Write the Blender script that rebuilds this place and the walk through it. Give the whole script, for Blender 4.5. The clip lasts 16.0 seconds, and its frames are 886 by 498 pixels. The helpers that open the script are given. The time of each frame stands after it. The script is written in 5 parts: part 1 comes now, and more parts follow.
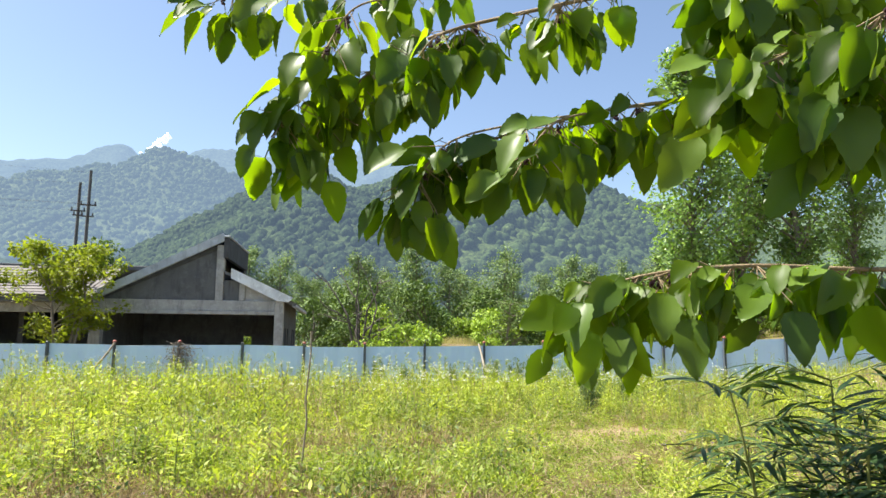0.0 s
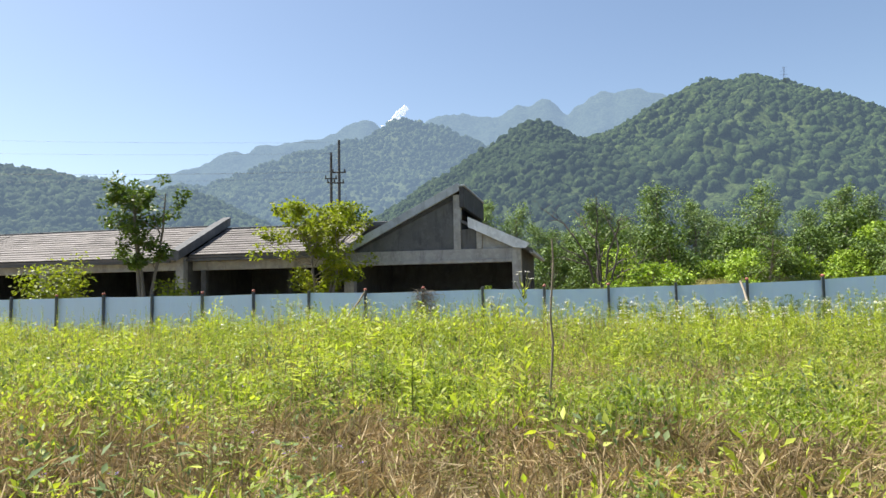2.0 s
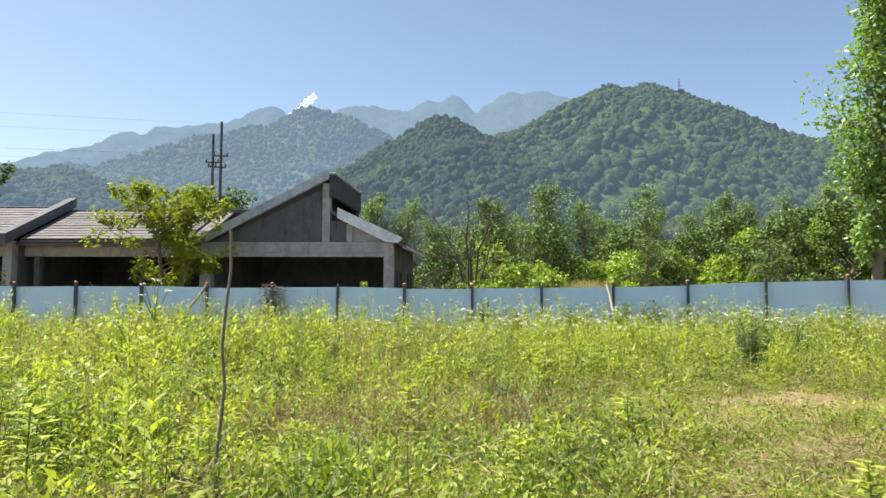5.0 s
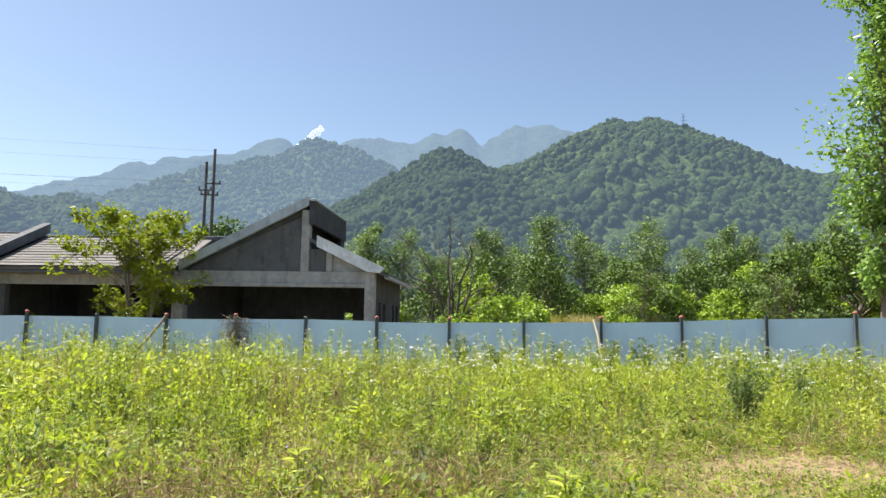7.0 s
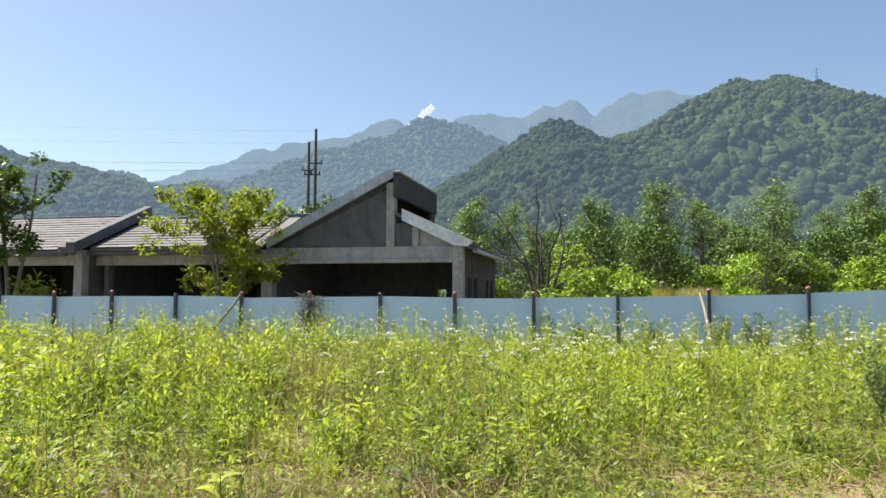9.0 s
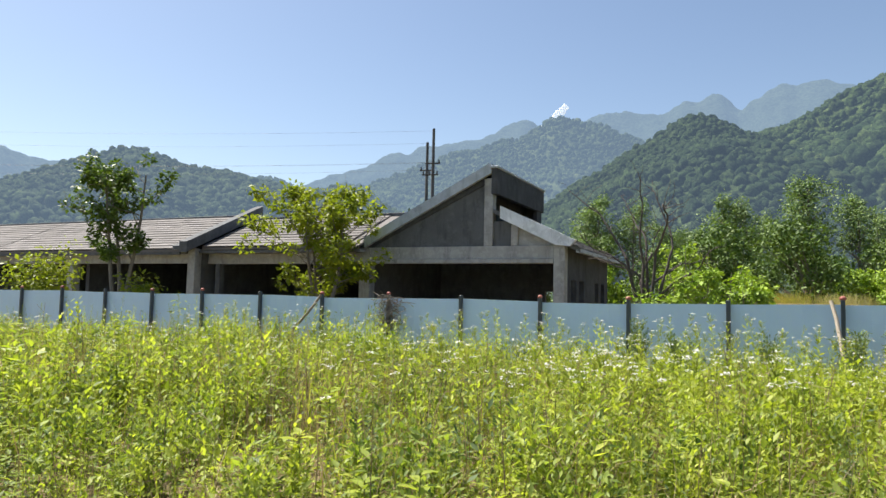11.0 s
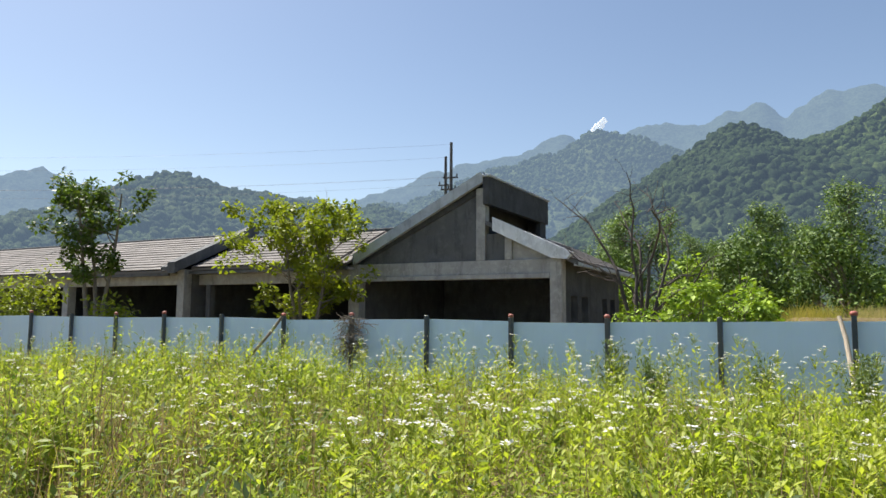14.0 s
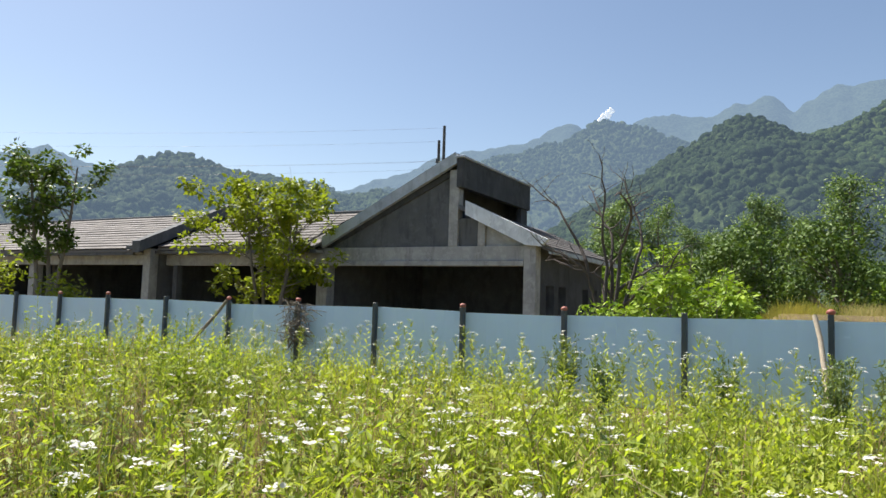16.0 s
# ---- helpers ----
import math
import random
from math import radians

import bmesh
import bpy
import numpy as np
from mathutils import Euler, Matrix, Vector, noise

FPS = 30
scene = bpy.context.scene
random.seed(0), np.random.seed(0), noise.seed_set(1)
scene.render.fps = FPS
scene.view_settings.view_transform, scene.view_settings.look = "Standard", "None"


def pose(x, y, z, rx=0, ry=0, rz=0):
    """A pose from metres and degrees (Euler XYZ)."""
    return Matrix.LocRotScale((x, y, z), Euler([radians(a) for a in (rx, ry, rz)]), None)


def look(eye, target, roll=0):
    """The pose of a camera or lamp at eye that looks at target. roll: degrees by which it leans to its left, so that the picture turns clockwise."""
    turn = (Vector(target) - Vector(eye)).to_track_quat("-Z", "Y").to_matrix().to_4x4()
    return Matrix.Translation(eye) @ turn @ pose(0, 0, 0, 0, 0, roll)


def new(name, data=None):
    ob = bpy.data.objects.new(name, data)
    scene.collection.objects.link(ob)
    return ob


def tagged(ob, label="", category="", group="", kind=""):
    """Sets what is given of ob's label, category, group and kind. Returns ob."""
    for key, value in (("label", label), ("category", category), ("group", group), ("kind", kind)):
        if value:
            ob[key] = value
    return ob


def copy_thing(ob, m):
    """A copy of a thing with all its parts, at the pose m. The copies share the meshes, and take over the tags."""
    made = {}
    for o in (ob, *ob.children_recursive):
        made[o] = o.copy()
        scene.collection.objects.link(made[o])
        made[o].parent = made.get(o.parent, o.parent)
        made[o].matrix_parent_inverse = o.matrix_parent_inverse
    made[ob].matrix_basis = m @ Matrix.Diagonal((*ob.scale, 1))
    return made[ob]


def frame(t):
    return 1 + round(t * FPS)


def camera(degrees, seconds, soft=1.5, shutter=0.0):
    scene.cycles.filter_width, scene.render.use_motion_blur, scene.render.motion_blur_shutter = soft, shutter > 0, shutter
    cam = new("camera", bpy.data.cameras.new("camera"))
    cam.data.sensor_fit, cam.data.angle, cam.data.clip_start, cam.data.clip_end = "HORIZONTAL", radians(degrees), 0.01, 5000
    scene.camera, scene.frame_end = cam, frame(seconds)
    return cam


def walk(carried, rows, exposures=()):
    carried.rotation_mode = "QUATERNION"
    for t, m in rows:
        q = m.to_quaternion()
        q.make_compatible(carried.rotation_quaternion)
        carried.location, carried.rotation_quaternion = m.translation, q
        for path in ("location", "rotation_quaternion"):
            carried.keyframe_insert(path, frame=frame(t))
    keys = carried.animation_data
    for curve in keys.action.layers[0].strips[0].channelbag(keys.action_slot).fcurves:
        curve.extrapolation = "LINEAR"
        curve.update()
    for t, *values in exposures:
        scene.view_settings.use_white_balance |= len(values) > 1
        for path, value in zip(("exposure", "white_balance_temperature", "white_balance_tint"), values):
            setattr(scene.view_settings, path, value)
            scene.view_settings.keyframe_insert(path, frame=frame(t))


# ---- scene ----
cam = camera(64.83, 16.0)
PATH = [
    (0.0, pose(0.160, 1.826, 1.600, 97.79, -0.51, -1.35)),
    (0.5, pose(0.081, 2.091, 1.431, 97.32, -1.26, 4.82)),
    (1.0, pose(0.016, 2.375, 1.296, 96.16, -0.53, 9.67)),
    (1.5, pose(-0.041, 2.712, 1.218, 94.86, 0.57, 14.35)),
    (2.0, pose(-0.081, 3.127, 1.202, 94.15, 0.96, 18.01)),
    (2.5, pose(-0.117, 3.525, 1.181, 93.74, 0.90, 19.63)),
    (3.0, pose(-0.082, 3.900, 1.223, 93.48, 0.73, 18.54)),
    (3.5, pose(0.098, 4.275, 1.245, 93.19, 0.44, 16.02)),
    (4.0, pose(0.326, 4.678, 1.268, 93.06, 0.31, 13.61)),
    (4.5, pose(0.588, 5.067, 1.334, 93.10, 0.06, 11.80)),
    (5.0, pose(0.904, 5.426, 1.360, 93.59, -0.32, 10.21)),
    (5.2, pose(0.990, 5.580, 1.355, 93.79, -0.30, 9.72)),
    (7.3, pose(1.538, 7.268, 1.439, 96.29, -1.17, 11.06)),
    (7.5, pose(1.591, 7.454, 1.447, 95.90, -0.91, 11.96)),
    (8.0, pose(1.703, 7.957, 1.455, 94.80, -0.30, 14.27)),
    (8.5, pose(1.802, 8.456, 1.441, 94.18, -0.26, 17.02)),
    (9.0, pose(1.922, 8.955, 1.440, 94.15, -0.25, 19.96)),
    (11.5, pose(2.570, 11.272, 1.531, 94.48, -1.14, 33.18)),
    (12.0, pose(2.643, 11.650, 1.573, 95.02, -0.84, 34.80)),
    (12.5, pose(2.736, 12.006, 1.597, 95.55, -0.43, 34.40)),
    (13.0, pose(2.845, 12.412, 1.573, 95.62, -0.21, 33.55)),
    (13.5, pose(2.952, 12.855, 1.564, 95.57, -0.12, 33.44)),
    (14.0, pose(3.074, 13.305, 1.592, 95.50, -0.43, 34.20)),
    (14.5, pose(3.141, 13.743, 1.628, 95.56, -0.77, 35.43)),
    (15.0, pose(3.171, 14.144, 1.695, 95.64, -1.21, 35.67)),
    (15.5, pose(3.261, 14.549, 1.710, 95.17, -1.76, 34.81)),
    (16.0, pose(3.285, 14.931, 1.647, 94.43, -1.76, 34.37)),
]
walk(cam, PATH, exposures=[(0.0, 1.57), (0.5, 1.44), (1.5, 1.27), (3.5, 1.25), (5.0, 1.28), (8.5, 1.21), (12.0, 1.05), (16.0, 0.99)])

# ---- world, sun ----
SUN_TO = Vector((-0.52, 0.06, 0.85)).normalized()
world = bpy.data.worlds.new("sky")
scene.world = world
world.use_nodes = True
wn = world.node_tree.nodes
sky = wn.new("ShaderNodeTexSky")
sky.sky_type = "NISHITA"
sky.sun_disc = False
sky.sun_elevation = math.asin(SUN_TO.z)
sky.sun_rotation = math.atan2(SUN_TO.x, SUN_TO.y)
sky.altitude = 400
sky.air_density = 1.0
sky.dust_density = 1.25
sky.ozone_density = 0.15
wn["Background"].inputs["Strength"].default_value = 0.072
world.node_tree.links.new(sky.outputs[0], wn["Background"].inputs["Color"])
sun = new("sun", bpy.data.lights.new("sun", "SUN"))
sun.data.energy, sun.data.angle, sun.data.color = 5.0, radians(0.6), (1.0, 0.95, 0.86)
sun.matrix_world = look(SUN_TO * 60, (0, 0, 0))


# ---- helpers ----
def col3(c):
    return (c[0], c[1], c[2], 1.0)


class Nodes:
    """A small wrapper to write node materials shortly."""

    def __init__(self, name):
        self.mat = bpy.data.materials.new(name)
        self.mat.use_nodes = True
        self.nt = self.mat.node_tree
        self.bsdf = self.nt.nodes["Principled BSDF"]
        self.out = self.nt.nodes["Material Output"]
        self.geo = self.nt.nodes.new("ShaderNodeNewGeometry")
        self.info = self.nt.nodes.new("ShaderNodeObjectInfo")
        self.tc = self.nt.nodes.new("ShaderNodeTexCoord")

    def add(self, kind, **inputs):
        n = self.nt.nodes.new(kind)
        for k, v in inputs.items():
            self.put(n.inputs[k.replace("_", " ")], v)
        return n

    def put(self, sock, v):
        if isinstance(v, bpy.types.NodeSocket):
            self.nt.links.new(v, sock)
        else:
            sock.default_value = v

    def noise(self, scale, detail=4.0, rough=0.6, vec=None):
        n = self.add("ShaderNodeTexNoise", Scale=scale, Detail=detail, Roughness=rough)
        self.put(n.inputs["Vector"], vec if vec is not None else self.geo.outputs["Position"])
        return n.outputs["Fac"]

    def ramp(self, fac, stops):
        n = self.add("ShaderNodeValToRGB", Fac=fac)
        e = n.color_ramp.elements
        while len(e) < len(stops):
            e.new(0.5)
        for el, (p, c) in zip(e, stops):
            el.position, el.color = p, col3(c) if len(c) == 3 else c
        return n.outputs["Color"]

    def mix(self, fac, a, b, mode="MIX"):
        n = self.nt.nodes.new("ShaderNodeMix")
        n.data_type, n.blend_type = "RGBA", mode
        self.put(n.inputs[0], fac)
        self.put(n.inputs[6], a if isinstance(a, bpy.types.NodeSocket) else col3(a))
        self.put(n.inputs[7], b if isinstance(b, bpy.types.NodeSocket) else col3(b))
        return n.outputs[2]

    def math(self, op, a, b=0.0):
        n = self.nt.nodes.new("ShaderNodeMath")
        n.operation = op
        self.put(n.inputs[0], a)
        self.put(n.inputs[1], b)
        return n.outputs[0]

    def bump(self, height, strength=0.3, dist=0.02):
        n = self.add("ShaderNodeBump", Height=height, Strength=strength, Distance=dist)
        self.nt.links.new(n.outputs["Normal"], self.bsdf.inputs["Normal"])

    def base(self, color, rough=0.7, metal=0.0, spec=0.4):
        self.put(self.bsdf.inputs["Base Color"], color if isinstance(color, bpy.types.NodeSocket) else col3(color))
        self.put(self.bsdf.inputs["Roughness"], rough)
        self.put(self.bsdf.inputs["Metallic"], metal)
        self.put(self.bsdf.inputs["Specular IOR Level"], spec)

    def translucent(self, color, amount):
        t = self.add("ShaderNodeBsdfTranslucent", Color=color)
        m = self.add("ShaderNodeMixShader", Fac=amount)
        self.nt.links.new(self.bsdf.outputs[0], m.inputs[1])
        self.nt.links.new(t.outputs[0], m.inputs[2])
        self.nt.links.new(m.outputs[0], self.out.inputs["Surface"])


def leaf_material(name, dark, light, trans=0.4, rough=0.5, glow=(1.25, 1.35, 0.5), patch=None, by_object=False, varied=False):
    n = Nodes(name)
    rnd = n.info.outputs["Random"] if by_object else n.geo.outputs["Random Per Island"]
    c = n.mix(rnd, dark, light)
    big, mid = n.noise(0.35, 3), n.noise(1.7, 3)
    c = n.mix(n.math("MULTIPLY", big, 0.5), c, tuple(0.62 * v for v in dark))
    c = n.mix(n.ramp(mid, [(0.45, (0, 0, 0)), (0.7, (0.5, 0.5, 0.5))]), c, (light[0] * 1.15, light[1] * 1.02, light[2]))
    if patch:
        c = n.mix(n.ramp(n.noise(0.22, 3), [(0.48, (0, 0, 0)), (0.64, (1, 1, 1))]), c, patch)
    n.base(c, rough, 0.0, 0.28 if varied else 0.22)
    t = n.mix(1.0, c, glow, "MULTIPLY")
    if varied:
        trans = n.ramp(n.math("FRACT", n.math("MULTIPLY", rnd, 7.31)), [(0.30, (0.18, 0.18, 0.18)), (0.85, (0.78, 0.78, 0.78))])
    n.translucent(t, trans)
    return n.mat


def concrete(name, light, dark, scale=1.6, rough=0.85, bump=0.35):
    n = Nodes(name)
    a = n.noise(scale, 6, 0.65)
    streak = n.add("ShaderNodeMapping", Vector=n.geo.outputs["Position"])
    streak.inputs["Scale"].default_value = (2.2, 2.2, 0.5)
    s = n.noise(1.3, 5, 0.7, streak.outputs[0])
    c = n.mix(n.ramp(a, [(0.3, (0, 0, 0)), (0.7, (1, 1, 1))]), dark, light)
    c = n.mix(n.ramp(s, [(0.5, (0, 0, 0)), (0.72, (0.75, 0.75, 0.75))]), c, tuple(0.5 * v for v in dark))
    blot = n.noise(scale * 2.6, 5, 0.7)
    c = n.mix(n.ramp(blot, [(0.52, (0, 0, 0)), (0.62, (0.4, 0.4, 0.4))]), c, tuple(1.25 * v for v in light))
    fine = n.noise(28, 4, 0.7)
    c = n.mix(n.math("MULTIPLY", fine, 0.35), c, tuple(0.7 * v for v in light))
    n.base(c, rough, 0.0, 0.25)
    n.bump(n.math("ADD", fine, a), bump, 0.02)
    return n.mat


def metal_paint(name, color, dirt, rough=0.45):
    n = Nodes(name)
    a = n.noise(0.9, 5, 0.6)
    f = n.noise(14, 5, 0.7)
    c = n.mix(n.ramp(a, [(0.4, (0, 0, 0)), (0.8, (0.5, 0.5, 0.5))]), color, dirt)
    c = n.mix(n.ramp(f, [(0.6, (0, 0, 0)), (0.8, (0.35, 0.35, 0.35))]), c, dirt)
    n.base(c, rough, 0.0, 0.4)
    n.bump(f, 0.1, 0.01)
    return n.mat


def bark(name, light, dark):
    n = Nodes(name)
    m = n.add("ShaderNodeMapping", Vector=n.geo.outputs["Position"])
    m.inputs["Scale"].default_value = (14, 14, 3)
    a = n.noise(2.0, 6, 0.7, m.outputs[0])
    n.base(n.mix(a, dark, light), 0.9, 0.0, 0.2)
    n.bump(a, 0.6, 0.03)
    return n.mat


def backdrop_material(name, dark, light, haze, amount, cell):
    """Wooded slopes beyond 100 m, with the day's haze mixed into the material as a bluish glow."""
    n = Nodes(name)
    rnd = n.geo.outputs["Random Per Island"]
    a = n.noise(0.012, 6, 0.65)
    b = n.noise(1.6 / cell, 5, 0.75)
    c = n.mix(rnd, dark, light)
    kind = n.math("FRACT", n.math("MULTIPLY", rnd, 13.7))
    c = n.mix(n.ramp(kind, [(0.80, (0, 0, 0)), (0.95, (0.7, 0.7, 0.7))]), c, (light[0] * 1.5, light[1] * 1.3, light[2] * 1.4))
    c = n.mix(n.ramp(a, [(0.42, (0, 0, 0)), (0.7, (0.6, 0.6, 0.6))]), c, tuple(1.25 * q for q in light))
    # shade between crowns painted in: darker in the hollows of the bump noise
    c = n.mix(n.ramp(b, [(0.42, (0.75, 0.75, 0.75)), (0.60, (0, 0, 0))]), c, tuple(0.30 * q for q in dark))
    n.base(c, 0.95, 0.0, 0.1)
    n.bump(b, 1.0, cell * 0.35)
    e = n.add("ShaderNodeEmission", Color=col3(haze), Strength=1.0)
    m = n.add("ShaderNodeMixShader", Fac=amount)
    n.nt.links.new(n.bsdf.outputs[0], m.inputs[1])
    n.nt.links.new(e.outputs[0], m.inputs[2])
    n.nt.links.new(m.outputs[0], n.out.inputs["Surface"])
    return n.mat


def arrays_mesh(name, verts, tris, material, smooth=False):
    """A mesh from arrays of corners and triangles."""
    me = bpy.data.meshes.new(name)
    verts = np.ascontiguousarray(verts, dtype=np.float32)
    tris = np.ascontiguousarray(tris, dtype=np.int32)
    me.vertices.add(len(verts))
    me.vertices.foreach_set("co", verts.ravel())
    me.loops.add(tris.size)
    me.loops.foreach_set("vertex_index", tris.ravel())
    me.polygons.add(len(tris))
    me.polygons.foreach_set("loop_start", np.arange(0, tris.size, 3, dtype=np.int32))
    me.update(calc_edges=True)
    if smooth:
        me.polygons.foreach_set("use_smooth", np.ones(len(tris), dtype=bool))
    me.materials.append(material)
    return me


def adopt(ob, parent):
    if parent is not None:
        ob.parent = parent
    return ob


def part_mesh(name, me, parent=None, label="", m=None):
    ob = new(name, me)
    adopt(ob, parent)
    if m is not None:
        ob.matrix_basis = m
    return tagged(ob, label)


def part(name, bm, material, parent=None, label="", smooth=False):
    me = bpy.data.meshes.new(name)
    bmesh.ops.recalc_face_normals(bm, faces=bm.faces[:])
    bm.to_mesh(me)
    bm.free()
    me.materials.append(material)
    if smooth:
        for p in me.polygons:
            p.use_smooth = True
    return part_mesh(name, me, parent, label)


def empty(name, m=None, label="", category="", group="", kind=""):
    ob = new(name)
    if m is not None:
        ob.matrix_basis = m
    return tagged(ob, label, category, group, kind)


def box(bm, x0, x1, y0, y1, z0, z1, bevel=0.0):
    vs = [bm.verts.new((x, y, z)) for x in (x0, x1) for y in (y0, y1) for z in (z0, z1)]
    fs = [bm.faces.new([vs[i] for i in q]) for q in ((0, 1, 3, 2), (4, 6, 7, 5), (0, 4, 5, 1), (2, 3, 7, 6), (0, 2, 6, 4), (1, 5, 7, 3))]
    if bevel:
        es = list({e for f in fs for e in f.edges})
        bmesh.ops.bevel(bm, geom=es, offset=bevel, segments=1, affect="EDGES")
    return vs


def prism(bm, outline, y0, y1):
    """A solid with an outline in x and z, from y0 to y1."""
    a = [bm.verts.new((x, y0, z)) for x, z in outline]
    b = [bm.verts.new((x, y1, z)) for x, z in outline]
    bm.faces.new(a)
    bm.faces.new(b[::-1])
    for i in range(len(a)):
        j = (i + 1) % len(a)
        bm.faces.new((a[i], b[i], b[j], a[j]))


def tube_arrays(points, radii, sides=6):
    """Corners and triangles of a tapered tube along points."""
    pts = np.array(points, float)
    rad = np.array(radii, float)
    d = np.gradient(pts, axis=0)
    d /= np.linalg.norm(d, axis=1, keepdims=True) + 1e-9
    ref = np.where(np.abs(d[:, 2:3]) > 0.9, [[1.0, 0, 0]], [[0, 0, 1.0]])
    u = np.cross(d, ref)
    u /= np.linalg.norm(u, axis=1, keepdims=True) + 1e-9
    w = np.cross(d, u)
    ang = np.arange(sides) * 2 * np.pi / sides
    ring = np.cos(ang)[None, :, None] * u[:, None] + np.sin(ang)[None, :, None] * w[:, None]
    v = (pts[:, None] + ring * rad[:, None, None]).reshape(-1, 3)
    t = []
    for i in range(len(pts) - 1):
        for k in range(sides):
            a, b = i * sides + k, i * sides + (k + 1) % sides
            t += [(a, b, b + sides), (a, b + sides, a + sides)]
    return v, np.array(t)


def join_arrays(pieces):
    vs, ts, n = [], [], 0
    for v, t in pieces:
        vs.append(np.asarray(v, float))
        ts.append(np.asarray(t) + n)
        n += len(v)
    return np.concatenate(vs), np.concatenate(ts)


def scatter(template, pos, yaw, scale, lean=None, lean_dir=None, zscale=None):
    """Copies of a template's corners and triangles, turned, scaled and leaned, as one set of arrays."""
    v, t = template
    n = len(pos)
    s = np.asarray(scale, float)[:, None]
    p = v[None] * s[..., None]
    if zscale is not None:
        p[..., 2] *= zscale[:, None]
    c, q = np.cos(yaw)[:, None], np.sin(yaw)[:, None]
    x, y, z = p[..., 0] * c - p[..., 1] * q, p[..., 0] * q + p[..., 1] * c, p[..., 2]
    if lean is not None:
        x = x + z * (np.tan(lean) * np.cos(lean_dir))[:, None]
        y = y + z * (np.tan(lean) * np.sin(lean_dir))[:, None]
    out = np.stack([x, y, z], -1) + pos[:, None]
    tri = t[None] + (np.arange(n) * len(v))[:, None, None]
    return out.reshape(-1, 3), tri.reshape(-1, 3)


def oriented(template, pos, ahead, up, scale):
    """Copies of a template whose y runs along ahead and whose z points to up."""
    v, t = template
    a = ahead / (np.linalg.norm(ahead, axis=1, keepdims=True) + 1e-9)
    r = np.cross(a, up)
    r /= np.linalg.norm(r, axis=1, keepdims=True) + 1e-9
    w = np.cross(r, a)
    p = v[None] * np.asarray(scale)[:, None, None]
    out = p[..., 0:1] * r[:, None] + p[..., 1:2] * a[:, None] + p[..., 2:3] * w[:, None] + pos[:, None]
    tri = t[None] + (np.arange(len(pos)) * len(v))[:, None, None]
    return out.reshape(-1, 3), tri.reshape(-1, 3)


def smooth_noise(x, y, scale, seed=0):
    """Value noise in numpy, about -1 to 1."""
    x, y = np.asarray(x, float) / scale, np.asarray(y, float) / scale

    def h(i, j):
        k = np.sin(i * 127.1 + j * 311.7 + seed * 74.7) * 43758.5453
        return k - np.floor(k)

    i, j = np.floor(x), np.floor(y)
    u, v = x - i, y - j
    u, v = u * u * (3 - 2 * u), v * v * (3 - 2 * v)
    a = h(i, j) * (1 - u) + h(i + 1, j) * u
    b = h(i, j + 1) * (1 - u) + h(i + 1, j + 1) * u
    return 2 * (a * (1 - v) + b * v) - 1


def fractal(x, y, scale, octaves=4, seed=0):
    out, amp = 0.0, 1.0
    for k in range(octaves):
        out = out + amp * smooth_noise(x, y, scale / 2 ** k, seed + k * 13)
        amp *= 0.5
    return out / 1.8


def ground_z(x, y):
    """The lie of the land: nearly level, rising gently to the east of the field."""
    x, y = np.asarray(x, float), np.asarray(y, float)
    z = 0.06 * fractal(x, y, 4.0, 3, 5)
    rise = np.clip((x - 4.5) / 30.0, 0, 1)
    z = z + 3.0 * rise * rise * (3 - 2 * rise) * np.clip((y - 5) / 15, 0, 1)
    bank = 1.65 * np.exp(-np.clip(np.hypot((x - 0.9) / 3.0, (y - 43) / 3.2) - 0.6, 0, 9) ** 2 * 6)
    far = np.clip((np.hypot(x, y) - 45) / 250.0, 0, 1)
    house = np.clip(1 - np.hypot((x + 18) / 30.0, (y - 36) / 14.0), 0, 1)
    return z * (1 - np.clip(house * 3, 0, 1)) + bank + 9.0 * far * far


# ---- materials ----
rng = np.random.default_rng(7)
gn = Nodes("soil_and_litter")
ga = gn.noise(0.8, 6, 0.65)
gb = gn.noise(9.0, 6, 0.7)
gc = gn.mix(gn.ramp(ga, [(0.35, (0, 0, 0)), (0.65, (1, 1, 1))]), (0.085, 0.08, 0.04), (0.20, 0.15, 0.085))
gc = gn.mix(gn.math("MULTIPLY", gb, 0.6), gc, (0.21, 0.155, 0.085))
gm = gn.add("ShaderNodeMapping", Vector=gn.geo.outputs["Position"])
gm.inputs["Location"].default_value = (-4.1 / 3.1, -14.5 / 2.5, 0)
gm.inputs["Scale"].default_value = (1 / 3.1, 1 / 2.5, 0)
gl = gn.add("ShaderNodeVectorMath", Vector=gm.outputs[0])
gl.operation = "LENGTH"
gd = gn.math("ADD", gl.outputs["Value"], gn.math("MULTIPLY", gn.math("SUBTRACT", gn.noise(1.1, 6), 0.5), 2.6))
gsoil = gn.mix(gn.noise(2.2, 6), (0.235, 0.155, 0.095), (0.35, 0.25, 0.165))
gsoil = gn.mix(gn.math("MULTIPLY", gn.noise(24, 5), 0.5), gsoil, (0.27, 0.19, 0.12))
gc = gn.mix(gn.ramp(gd, [(0.45, (1, 1, 1)), (0.95, (0, 0, 0))]), gc, gsoil)
gn.base(gc, 0.95, 0, 0.1)
gn.bump(gb, 0.8, 0.05)
M_SOIL = gn.mat

